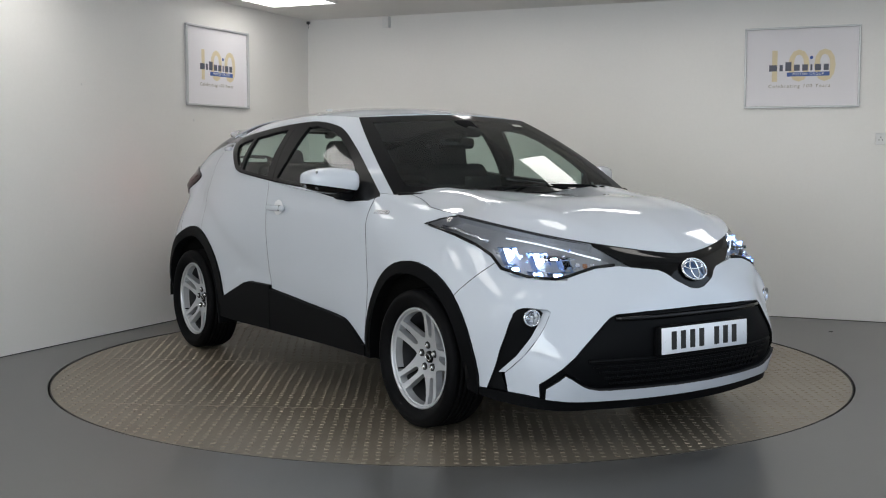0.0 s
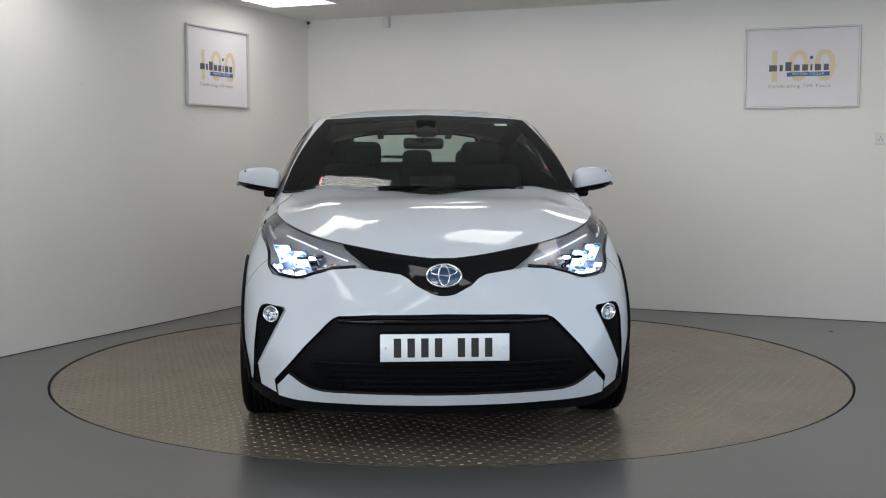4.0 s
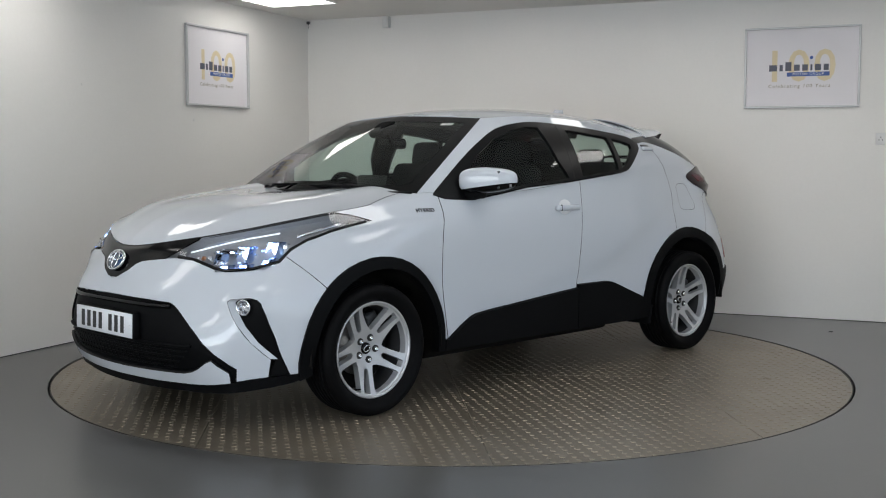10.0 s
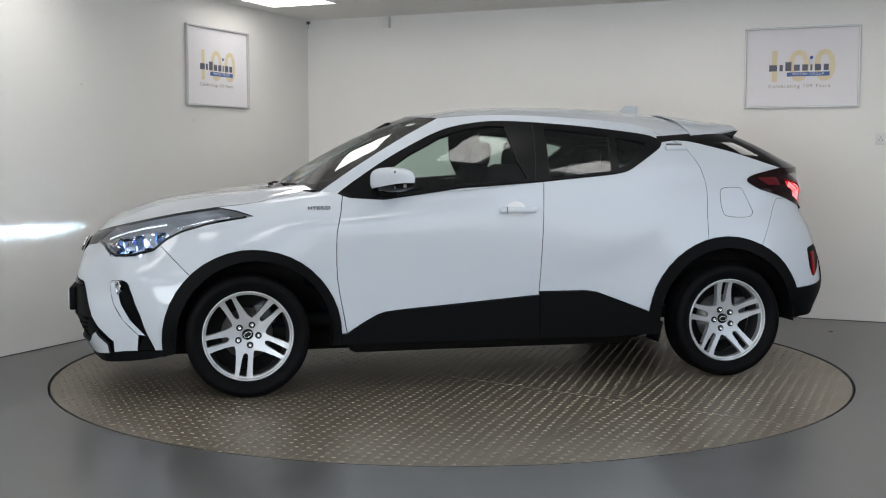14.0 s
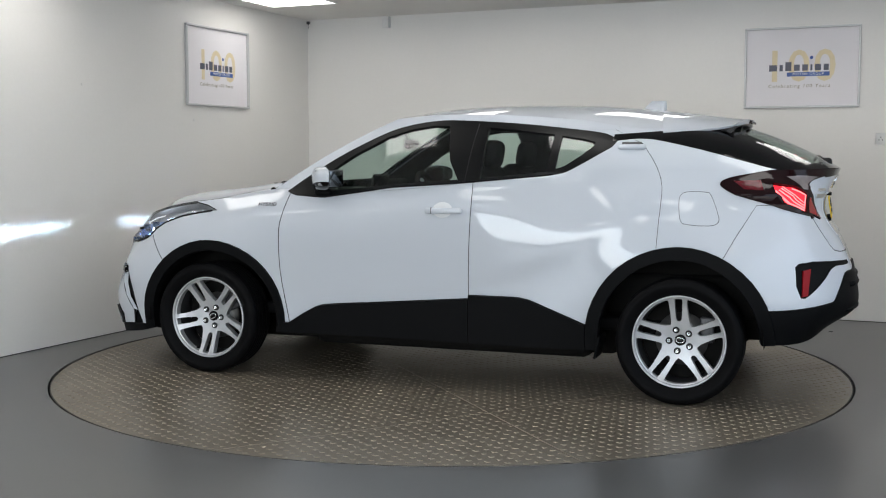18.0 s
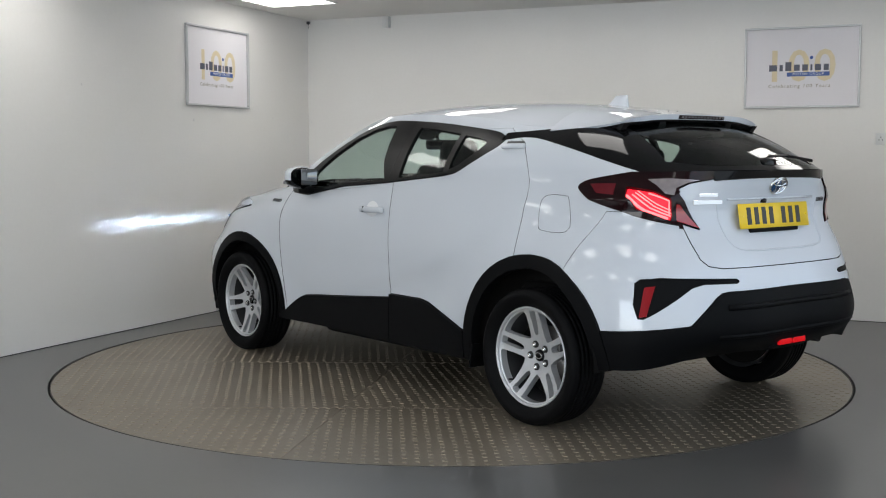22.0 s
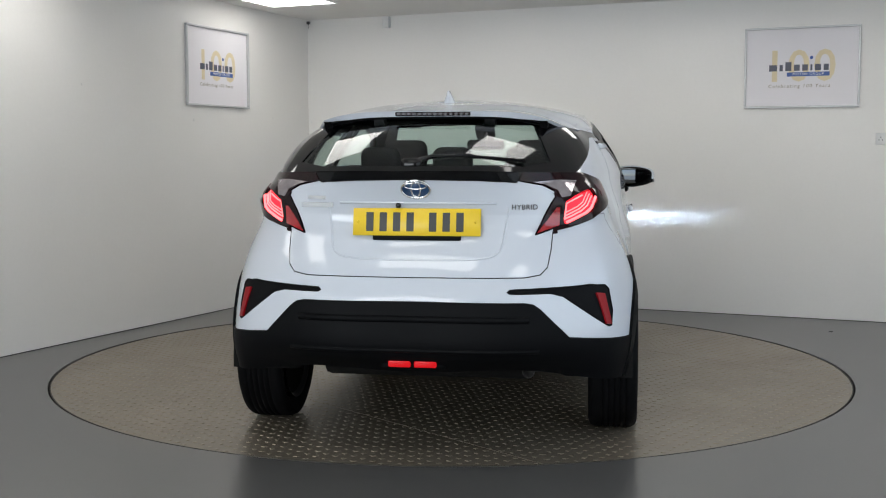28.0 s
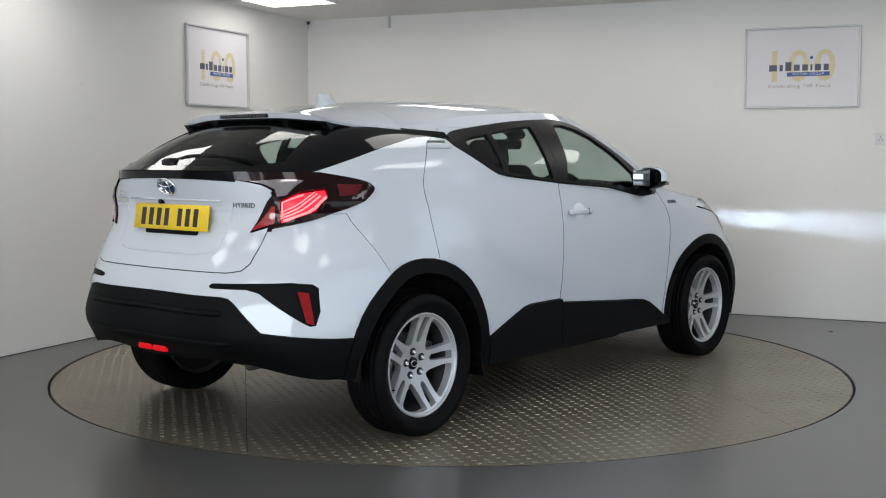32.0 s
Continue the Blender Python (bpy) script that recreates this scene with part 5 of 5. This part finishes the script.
        bmesh.ops.recalc_face_normals(bm, faces=bm.faces)
        for e in bm.edges:
            if len(e.link_faces) == 2 and e.calc_face_angle() > .6:
                e.smooth = False
        return bm
    spoiler = part("spoiler", blade(0, 0, .024), M_WHITE, car, "white roof spoiler over the rear glass")
    part("spoiler_underside", blade(.014, -.021, .014), M_SATIN, spoiler, "black underside")
    light = part("brake_light", boxed(-1.588, -1.54, -.165, .165, 1.399, 1.416, .004), M_REDDARK, spoiler, "dark high brake light")
    for k in range(14):
        y = -.150 + .3 * k / 13
        part("brake_light_cell", boxed(-1.5895, -1.587, y - .007, y + .007, 1.403, 1.412), M_DGREY, light, smooth=False)
    for y in (-.245, .245):
        bm = prism([(-1.555, 1.402), (-1.40, 1.420), (-1.40, 1.385), (-1.51, 1.350), (-1.540, 1.352)], y - .022, y + .022)
        part("spoiler_stay", moved(bm, pose(0, 0, 0, 90, 0, 0) @ Matrix.Diagonal((1, 1, -1, 1))), M_SATIN, spoiler, "black spoiler stay", smooth=False)
    for s in (1, -1):
        bm = prism([(-1.540, 1.376), (-1.36, 1.352), (-1.36, 1.318), (-1.46, 1.318), (-1.51, 1.340)], .462, .496)
        part("spoiler_fin", moved(bm, pose(0, 0, 0, 90, 0, 0) @ Matrix.Diagonal((1, 1, -s, 1))), M_SATIN, spoiler, "black fin under the spoiler's end", smooth=False)
    # grille: dark slot, slats and fins
    for k, z in enumerate((.284, .309, .334, .359)):
        w = .44 + .03 * k
        pts = [on_shell("front", y, z)[0] + Vector((-.010, 0, 0)) for y in np.linspace(-w, w, 15)]
        part("grille_slat", tube(pts, .0045, 5), M_CLAD, car)
    for k in range(25):
        y = -.42 + .035 * k
        pts = [on_shell("front", y + 1e-3, z)[0] + Vector((-.012, 0, 0)) for z in (.282, .32, .368)]
        part("grille_fin", tube(pts, .0035, 4), M_CLAD, car)
    pts = [on_shell("front", y, .556)[0] + Vector((-.010, 0, 0)) for y in np.linspace(-.43, .43, 17)]
    part("grille_bar", tube(pts, .012, 8), M_GLOSS, car, "gloss black bar across the top of the grille")
    pts = [on_shell("front", y, .385)[0] + Vector((-.006, 0, 0)) for y in np.linspace(-.55, .55, 19)]
    part("grille_bar", tube(pts, .008, 8), M_CLAD, car)
    # step across the lower rear bumper
    pts = [on_shell("back", y, .585)[0] + Vector((-.006, 0, 0)) for y in np.linspace(-.46, .46, 15)]
    part("bumper_ridge", tube(pts, .014, 8), M_CLAD, car, "black moulded ridge")
    pts = [on_shell("back", y, .462)[0] + Vector((-.006, 0, 0)) for y in np.linspace(-.50, .50, 15)]
    part("bumper_ridge", tube(pts, .010, 8), M_CLAD, car)
    part("fog_surround", moved(rounded(.04, .27, .065, .02), pose(-2.076, 0, .406)), M_CLAD, car, "black surround of the low lamps")
    # underneath
    part("underbody", boxed(-.95, 1.92, -.54, .54, .175, .34, .03), M_UNDER, car, "dark underbody")
    part("rear_underbody", boxed(-1.72, -.88, -.46, .46, .275, .40, .03), M_UNDER, car, "dark rear underbody")
    part("floor_pan", boxed(-.82, .78, -.62, .62, .160, .30, .04), M_UNDER, car, "dark floor pan")
    part("engine_bay", boxed(.98, 1.86, -.48, .48, .30, .76, .05), M_UNDER, car)
    part("luggage_floor", boxed(-1.93, -.9, -.62, .62, .40, .62, .03), M_UNDER, car)
    part("rear_axle", tube([(-1.32, -.70, .30), (-1.32, 0, .30), (-1.32, .70, .30)], .045, 10), M_UNDER, car)
    part("exhaust", moved(lathe([(.0, -.2), (.022, -.2), (.024, -.25), (.026, -.25), (.026, .25), (.024, .25), (.022, .20), (.0, .20)], 16), pose(-1.70, -.45, .355, 0, 0, 90)), M_EXH, car, "steel exhaust pipe")
    part("exhaust_box", moved(rounded(.34, .5, .13, .05), pose(-1.62, -.20, .43)), M_EXH, car, "dull steel silencer")
    for s in (1, -1):
        part("mud_flap", moved(rounded(.012, .17, .12, .005), pose(-.905, s * .79, .262, 0, -12, 0)), M_CLAD, car, "black mud flap")


M_EXH = mat("stained_exhaust_steel", (0.05, 0.046, 0.042), 0.6, metal=0.5, vary=0.3, vscale=12)
M_CLEARPLAST = mat("smoked_indicator", (0.16, 0.16, 0.17), 0.12, coat=1.0, vary=0.1, vscale=60)
M_RECESS = mat("white_recess_paint", (0.72, 0.73, 0.75), 0.3, coat=0.6, vary=0.02, vscale=20)
build_trim()


# ---- cabin ----
def build_cabin():
    for s in (False, True):
        part("door_lining", finish(pick(shell, "front_door rear_door quarter fuel_flap rear_bumper sill_cladding sill_rear tail_lamp tail_glow tail_red tail_clear tailgate tail_lip reflector_bezel rear_cladding", s), 0, 0, 0, .05), M_TRIM, car, "black door lining")
    part("headlining", finish(pick(shell, "roof", both=True), 0, 0, 0, .022), M_LINING, car, "dark grey headlining")
    part("pillar_lining", finish(pick(shell, "cabin_frame rear_door quarter", both=True), 0, 0, 0, .016), M_TRIM, car, "black pillar lining")
    part("cabin_floor", boxed(-1.5, 1.2, -.72, .72, .33, .40, .02), M_TRIM, car, "black carpet")
    # dashboard
    bm = bmesh.new()
    sect = [(.62, .55), (.60, .78), (.66, .95), (.76, 1.005), (.92, 1.035), (1.08, 1.02), (1.08, .55)]
    rows = [[bm.verts.new((x - .10 * (abs(y) / .74) ** 2, y, z - .02 * (abs(y) / .74) ** 2)) for x, z in sect] for y in np.linspace(-.74, .74, 13)]
    for a, b in zip(rows, rows[1:]):
        for k in range(len(sect)):
            bm.faces.new((a[k], a[(k + 1) % len(sect)], b[(k + 1) % len(sect)], b[k]))
    dash = part("dashboard", bm, M_TRIM, car, "black dashboard")
    part("screen_panel", moved(rounded(.02, .24, .15, .012), pose(.62, .03, 1.045, 0, -12, 0)), M_GLOSS, dash, "black centre display")
    part("instrument_hood", moved(rounded(.20, .34, .10, .04), pose(.72, -.37, 1.03)), M_TRIM, dash, "instrument hood")
    # steering wheel on the right-hand side
    bm = bmesh.new()
    n, k2 = 40, 8
    rings = []
    for i in range(n):
        a = 2 * math.pi * i / n
        c = Vector((0, math.cos(a) * .178, math.sin(a) * .178))
        rings.append([bm.verts.new(c + Vector((math.sin(b) * .017, math.cos(a) * math.cos(b) * .017, math.sin(a) * math.cos(b) * .017))) for b in [2 * math.pi * q / k2 for q in range(k2)]])
    for i in range(n):
        for q in range(k2):
            bm.faces.new((rings[i][q], rings[i][(q + 1) % k2], rings[(i + 1) % n][(q + 1) % k2], rings[(i + 1) % n][q]))
    m = pose(.42, -.365, .955, 0, 24, 0)
    wheel = part("steering_wheel", moved(bm, m), M_TRIM, car, "black steering wheel")
    part("airbag_boss", moved(rounded(.06, .13, .11, .03), m), M_TRIM, wheel)
    for a in (0, 180, 270):
        part("wheel_spoke", moved(rounded(.02, .12, .03, .008), m @ pose(0, 0, 0, a, 0, 0) @ Matrix.Translation((0, .11, 0))), M_TRIM, wheel)
    # inner mirror
    mir = part("inner_mirror", moved(rounded(.03, .225, .06, .022), pose(.42, -.012, 1.295, 0, 8, 0)), M_GLOSS, car, "black inner mirror")
    part("stalk", tube([(.43, -.01, 1.30), (.46, -.01, 1.36), (.45, 0, 1.42)], .010, 6), M_TRIM, mir)
    part("sensor_box", moved(rounded(.14, .12, .05, .02), pose(.50, 0, 1.375, 0, 28, 0)), M_TRIM, car, "black sensor box behind the windscreen")
    # sticker at the top corner of the windscreen
    q, n = on_shell("front", .42, 1.398)
    part("screen_sticker", moved(rounded(.075, .030, .001, .0004, 1), frame_at(q + n * .002, n)), M_STICKER, car, "pale rectangular windscreen sticker", smooth=False)

    def seat(name, x, y, w, rest, label):
        base = moved(rounded(.50, w, .16, .06), pose(x + .24, y, .58, 0, -6, 0))
        ob = part(name, base, M_CLOTH, car, label)
        part("backrest", moved(rounded(.13, w - .02, .62, .06), pose(x - .05, y, .88, 0, -16, 0)), M_CLOTH, ob, "dark cloth backrest")
        for h in rest:
            part("headrest", moved(rounded(.09, .24 if w < .8 else .20, .16, .045), pose(x - .165, y + h, 1.235 if w < .8 else 1.19, 0, -10, 0)), M_CLOTH, ob, "dark cloth headrest")
            for d in (-.055, .055):
                part("headrest_post", tube([(x - .13, y + h + d, 1.08), (x - .16, y + h + d, 1.20)], .006, 6), M_CHROME, ob)
        return ob
    for y in (-.365, .365):
        seat("front_seat", -.04, y, .50, (0,), "dark cloth front seat with headrest")
    seat("rear_bench", -.78, 0, 1.20, (-.36, 0, .36), "dark cloth rear bench with three headrests")
    part("parcel_shelf", moved(rounded(.62, 1.16, .03, .01), pose(-1.42, 0, 1.06)), M_TRIM, car, "black parcel shelf")


M_LINING = mat("headlining_cloth", (0.05, 0.05, 0.05), 0.9, spec=0.1, vary=0.1, vscale=20)
build_cabin()


# ---- the turntable: cut steel plates with raised treads ----
def clip_poly(poly, nx, ny, off, keep):
    out = []
    for i in range(len(poly)):
        p, q = poly[i], poly[(i + 1) % len(poly)]
        a, b = (nx * p[0] + ny * p[1] - off) * keep, (nx * q[0] + ny * q[1] - off) * keep
        if a >= 0:
            out.append(p)
        if a * b < 0:
            t = a / (a - b)
            out.append((p[0] + (q[0] - p[0]) * t, p[1] + (q[1] - p[1]) * t))
    return out


def build_turntable():
    tb = thing("turntable", pose(0, 0, 0), "round chequer-plate steel turntable, worn and dusty", "turntable")
    bm = bmesh.new()
    bmesh.ops.create_cone(bm, cap_ends=True, segments=180, radius1=R_TABLE - .004, radius2=R_TABLE - .004, depth=0.05, matrix=Matrix.Translation((0, 0, -0.035)))
    part("bed", bm, M_PIT, tb, "dark steel bed under the plates", smooth=False)
    disc = [(R_TABLE * math.cos(2 * math.pi * i / 240), R_TABLE * math.sin(2 * math.pi * i / 240)) for i in range(240)]
    n1, n2 = (-.766, .643), (.760, .650)
    bands = ((-9, -1.25), (-1.25, -.03), (-.03, 1.20), (1.20, 9))
    rng = random.Random(7)
    pitch = .055
    for bi, (lo, hi) in enumerate(bands):
        for half in (-1, 1):
            poly = clip_poly(disc, *n1, lo + .0018, 1)
            poly = clip_poly(poly, *n1, hi - .0018, -1)
            poly = clip_poly(poly, *n2, .31 + half * .0018, half)
            if len(poly) < 3:
                continue
            plate = part("plate", prism(poly, -.012, -.003), M_PLATE, tb, "worn chequer plate", smooth=False)
            ang = radians(-35 + (0, 90, 4, -3)[bi] + (0 if half > 0 else 2))
            ca, sa = math.cos(ang), math.sin(ang)
            verts, faces = [], []
            xs, ys = [p[0] for p in poly], [p[1] for p in poly]
            cx, cy = (min(xs) + max(xs)) / 2, (min(ys) + max(ys)) / 2
            k = int(2.4 / pitch)
            for i in range(-k, k + 1):
                for j in range(-k, k + 1):
                    x, y = cx + pitch * (i * ca - j * sa), cy + pitch * (i * sa + j * ca)
                    if not (min(xs) < x < max(xs) and min(ys) < y < max(ys)) or not inside(poly, x, y) or math.hypot(x, y) > R_TABLE - .015:
                        continue
                    a = ang + radians((45 if (i + j) % 2 else -45) + rng.uniform(-14, 14))
                    x, y = x + rng.uniform(-.002, .002), y + rng.uniform(-.002, .002)
                    ux, uy = math.cos(a), math.sin(a)
                    L, W, h = .0150, .0125, .0017 + .0006 * rng.random()
                    base = len(verts)
                    for (p, q, z) in ((-L, 0, -.003), (0, -W, -.003), (L, 0, -.003), (0, W, -.003), (-L * .80, 0, h - .003), (0, -W * .76, h - .003), (L * .80, 0, h - .003), (0, W * .76, h - .003), (.006 * rng.uniform(-1, 1), .005 * rng.uniform(-1, 1), h - .0030 + .0012 * rng.random())):
                        verts.append((x + p * ux - q * uy, y + p * uy + q * ux, z))
                    faces += [(base, base + 1, base + 5, base + 4), (base + 1, base + 2, base + 6, base + 5), (base + 2, base + 3, base + 7, base + 6), (base + 3, base, base + 4, base + 7)] + [(base + 4 + k, base + 4 + (k + 1) % 4, base + 8) for k in range(4)]
            me = bpy.data.meshes.new("treads")
            me.from_pydata(verts, [], faces)
            me.materials.append(M_TREAD)
            ob = new("treads", me)
            ob.parent = plate
            tagged(ob, "raised steel treads", kind="stuff")
    bm = bmesh.new()
    for r0, r1, z0, z1 in ((R_TABLE, R_TABLE + .005, -.02, -.0015),):
        n = 180
        rings = [[bm.verts.new((r * math.cos(2 * math.pi * i / n), r * math.sin(2 * math.pi * i / n), z)) for i in range(n)] for r, z in ((r0, z0), (r0, z1), (r1, z1), (r1, z0))]
        for a, b in zip(rings, rings[1:]):
            for i in range(n):
                bm.faces.new((a[i], a[(i + 1) % n], b[(i + 1) % n], b[i]))
    part("edge_band", bm, M_EDGE, tb, "dark steel edge band", smooth=False)
    return tb


M_EDGE = mat("edge_steel", (0.05, 0.045, 0.04), 0.6, metal=0.3, vary=0.3, vscale=6)
table = build_turntable()


# ---- things on the walls ----
def poster(m, w, h, label):
    """A framed print in x (across) and y (up), facing +z; the name on it is drawn as plain bars."""
    ob = thing("framed_poster", m, label, "poster", "framed posters")
    fw = .016
    for nm, a in (("frame_rail", (-w / 2, w / 2, h / 2 - fw, h / 2)), ("frame_rail", (-w / 2, w / 2, -h / 2, -h / 2 + fw)),
                  ("frame_stile", (-w / 2, -w / 2 + fw, -h / 2 + fw, h / 2 - fw)), ("frame_stile", (w / 2 - fw, w / 2, -h / 2 + fw, h / 2 - fw))):
        part(nm, boxed(*a, 0, .026, .004, 1), M_ALU, ob, "silver aluminium snap frame", smooth=False)
    part("print", boxed(-w / 2 + fw, w / 2 - fw, -h / 2 + fw, h / 2 - fw, 0, .006), M_PAPER, ob, "pale poster print", smooth=False)
    y0 = -.02
    for ch, dx in (("1", -.195), ("0", -.02), ("0", .165)):
        part("numeral", moved(letters(ch, .33, .0002, weight=.003), Matrix.Translation((dx, y0 + .02, .0064))), M_TAN, ob, "pale tan numeral")
    x = -.235
    for k, wd in enumerate((.058, .024, .044, .042, .040, .014, .044, .036)):
        hh = .066 if k == 2 else .046
        part("name_bar", boxed(x, x + wd, y0 - .005, y0 - .005 + hh, .0066, .0082), M_INK, ob, smooth=False)
        if k == 5:
            part("blue_dot", moved(oval(.012, .012, .0012, 20), Matrix.Translation((x + wd / 2, y0 + .09, .0068))), M_BLUE, ob)
        x += wd + .018
    part("blue_bar", boxed(-.105, .200, y0 - .046, y0 - .016, .0066, .0085), M_BLUE, ob, "blue bar with pale lettering", smooth=False)
    part("bar_lettering", moved(letters("MOTOR GROUP", .026, .0003, 1.25), Matrix.Translation((.048, y0 - .031, .0088))), M_PAPER, ob)
    part("caption", moved(letters("Celebrating 100 Years", .037, .0003, 1.3, .15), Matrix.Translation((-.018, y0 - .118, .0068))), M_TAN2, ob, "small brown caption")["kind"] = "stuff"
    return ob


M_TAN2 = mat("brown_print", (0.30, 0.26, 0.20), 0.5, vary=0.05, vscale=20)


def build_wall_things():
    # back wall faces -y of the room, left wall faces +x of the room
    rot = Matrix.Rotation(radians(TURN), 4, "Z")
    back = rot @ pose(0, 0, 0, 90, 0, 0)
    left = rot @ pose(0, 0, 0, 90, 0, 90)
    poster(Matrix.Translation(room(4.244, 0.0, 1.888)) @ back, .832, .602, "silver framed poster with tan numerals on the back wall")
    poster(Matrix.Translation(room(0.0, 1.402, 1.916)) @ left, .838, .612, "silver framed poster with tan numerals beside the ceiling panel")
    m = Matrix.Translation(room(.793, 0.0, 2.382)) @ back
    ob = thing("wall_sensor", m, "small grey plastic box high on the wall", "sensor")
    part("case", boxed(-.032, .032, -.052, .050, 0, .04, .008), M_GREYP, ob)
    part("edge", boxed(.028, .033, -.05, .045, .002, .042, .002), M_ALU, ob, "grey side seam")
    m = Matrix.Translation(room(4.85, 0.0, 1.352)) @ back
    ob = thing("wall_socket", m, "white double power socket on the wall", "socket")
    part("plate", boxed(-.073, .073, -.043, .043, 0, .010, .004), M_SOCKET, ob)
    for x in (-.038, .038):
        for dx, dy in ((0, .012), (-.011, -.008), (.011, -.008)):
            part("pin_hole", boxed(x + dx - .003, x + dx + .003, dy - .004, dy + .004, .0095, .0108), M_PLATEINK, ob, smooth=False)
        part("rocker", boxed(x - .006, x + .006, .022, .034, .009, .014, .002), M_SOCKET, ob)
    m = Matrix.Translation(room(.02, .02, 2.41)) @ back
    ob = thing("corner_bracket", m, "small dark bracket in the ceiling corner", "bracket")
    part("clip", boxed(-.014, .012, -.012, .012, -.012, .014, .003), M_DGREY, ob)
    part("loose_wire", tube([(0, -.01, 0), (.006, -.03, .004), (.002, -.05, .002)], .002, 5), M_DGREY, ob)
    for x, y in ((2.66, 1.22),):
        ob = tagged(part("floor_plug", lathe([(.0, .004), (.012, .004), (.016, .0)], 14), M_PLATEINK, m=pose(x, y, .001, 90, 0, 0)), "small black plug set in the floor", "plug")
    for u, v, z, r in ((0.0, .60, 1.55, .006), (0.0, 1.72, 1.50, .008), (0.0, 2.95, 1.70, .006)):
        bm = oval(r, r * 1.6, .002, 10)
        tagged(part("wall_mark", bm, M_GREYP, m=Matrix.Translation(room(u + .001, v, z)) @ left), "small scuff mark on the white wall", "mark")
    tagged(part("wall_mark", oval(.006, .009, .002, 10), M_GREYP, m=Matrix.Translation(room(.03, .001, 1.53)) @ back), "small scuff mark on the white wall", "mark")
    # thin dark strip where walls meet the floor
    for nm, u0, u1, v0, v1 in (("baseboard_back", 0, ROOM_U, 0, .003), ("baseboard_left", 0, .003, .003, ROOM_V)):
        ob = part(nm, boxed(u0, u1, -v1, -v0, 0, .005), M_JOINT, smooth=False)
        ob.matrix_basis = room_pose(0, 0)
        tagged(ob, "thin dark strip along the foot of the wall", "joint", kind="structure")


M_JOINT = mat("dark_joint", (0.05, 0.05, 0.05), 0.8, vary=0.3, vscale=6)
build_wall_things()


def heading(t):
    """The turntable's heading in degrees: it eases in, then turns steadily clockwise."""
    if t < 1.0:
        return -55.30 - 4.90 * t - 1.72 * t * t
    return -53.766 - 8.1699 * t + 0.0071042 * t * t - 0.000049995 * t ** 3


def motions():
    times = [0.0, 0.5] + [float(k) for k in range(1, 33)]
    walk(table, [(t, pose(0, 0, 0, 0, 0, heading(t))) for t in times])
    walk(car, [(t, pose(0, 0, 0, 0, 0, heading(t)) @ Matrix.Translation((-0.113, -0.160, 0.0))) for t in times])


motions()
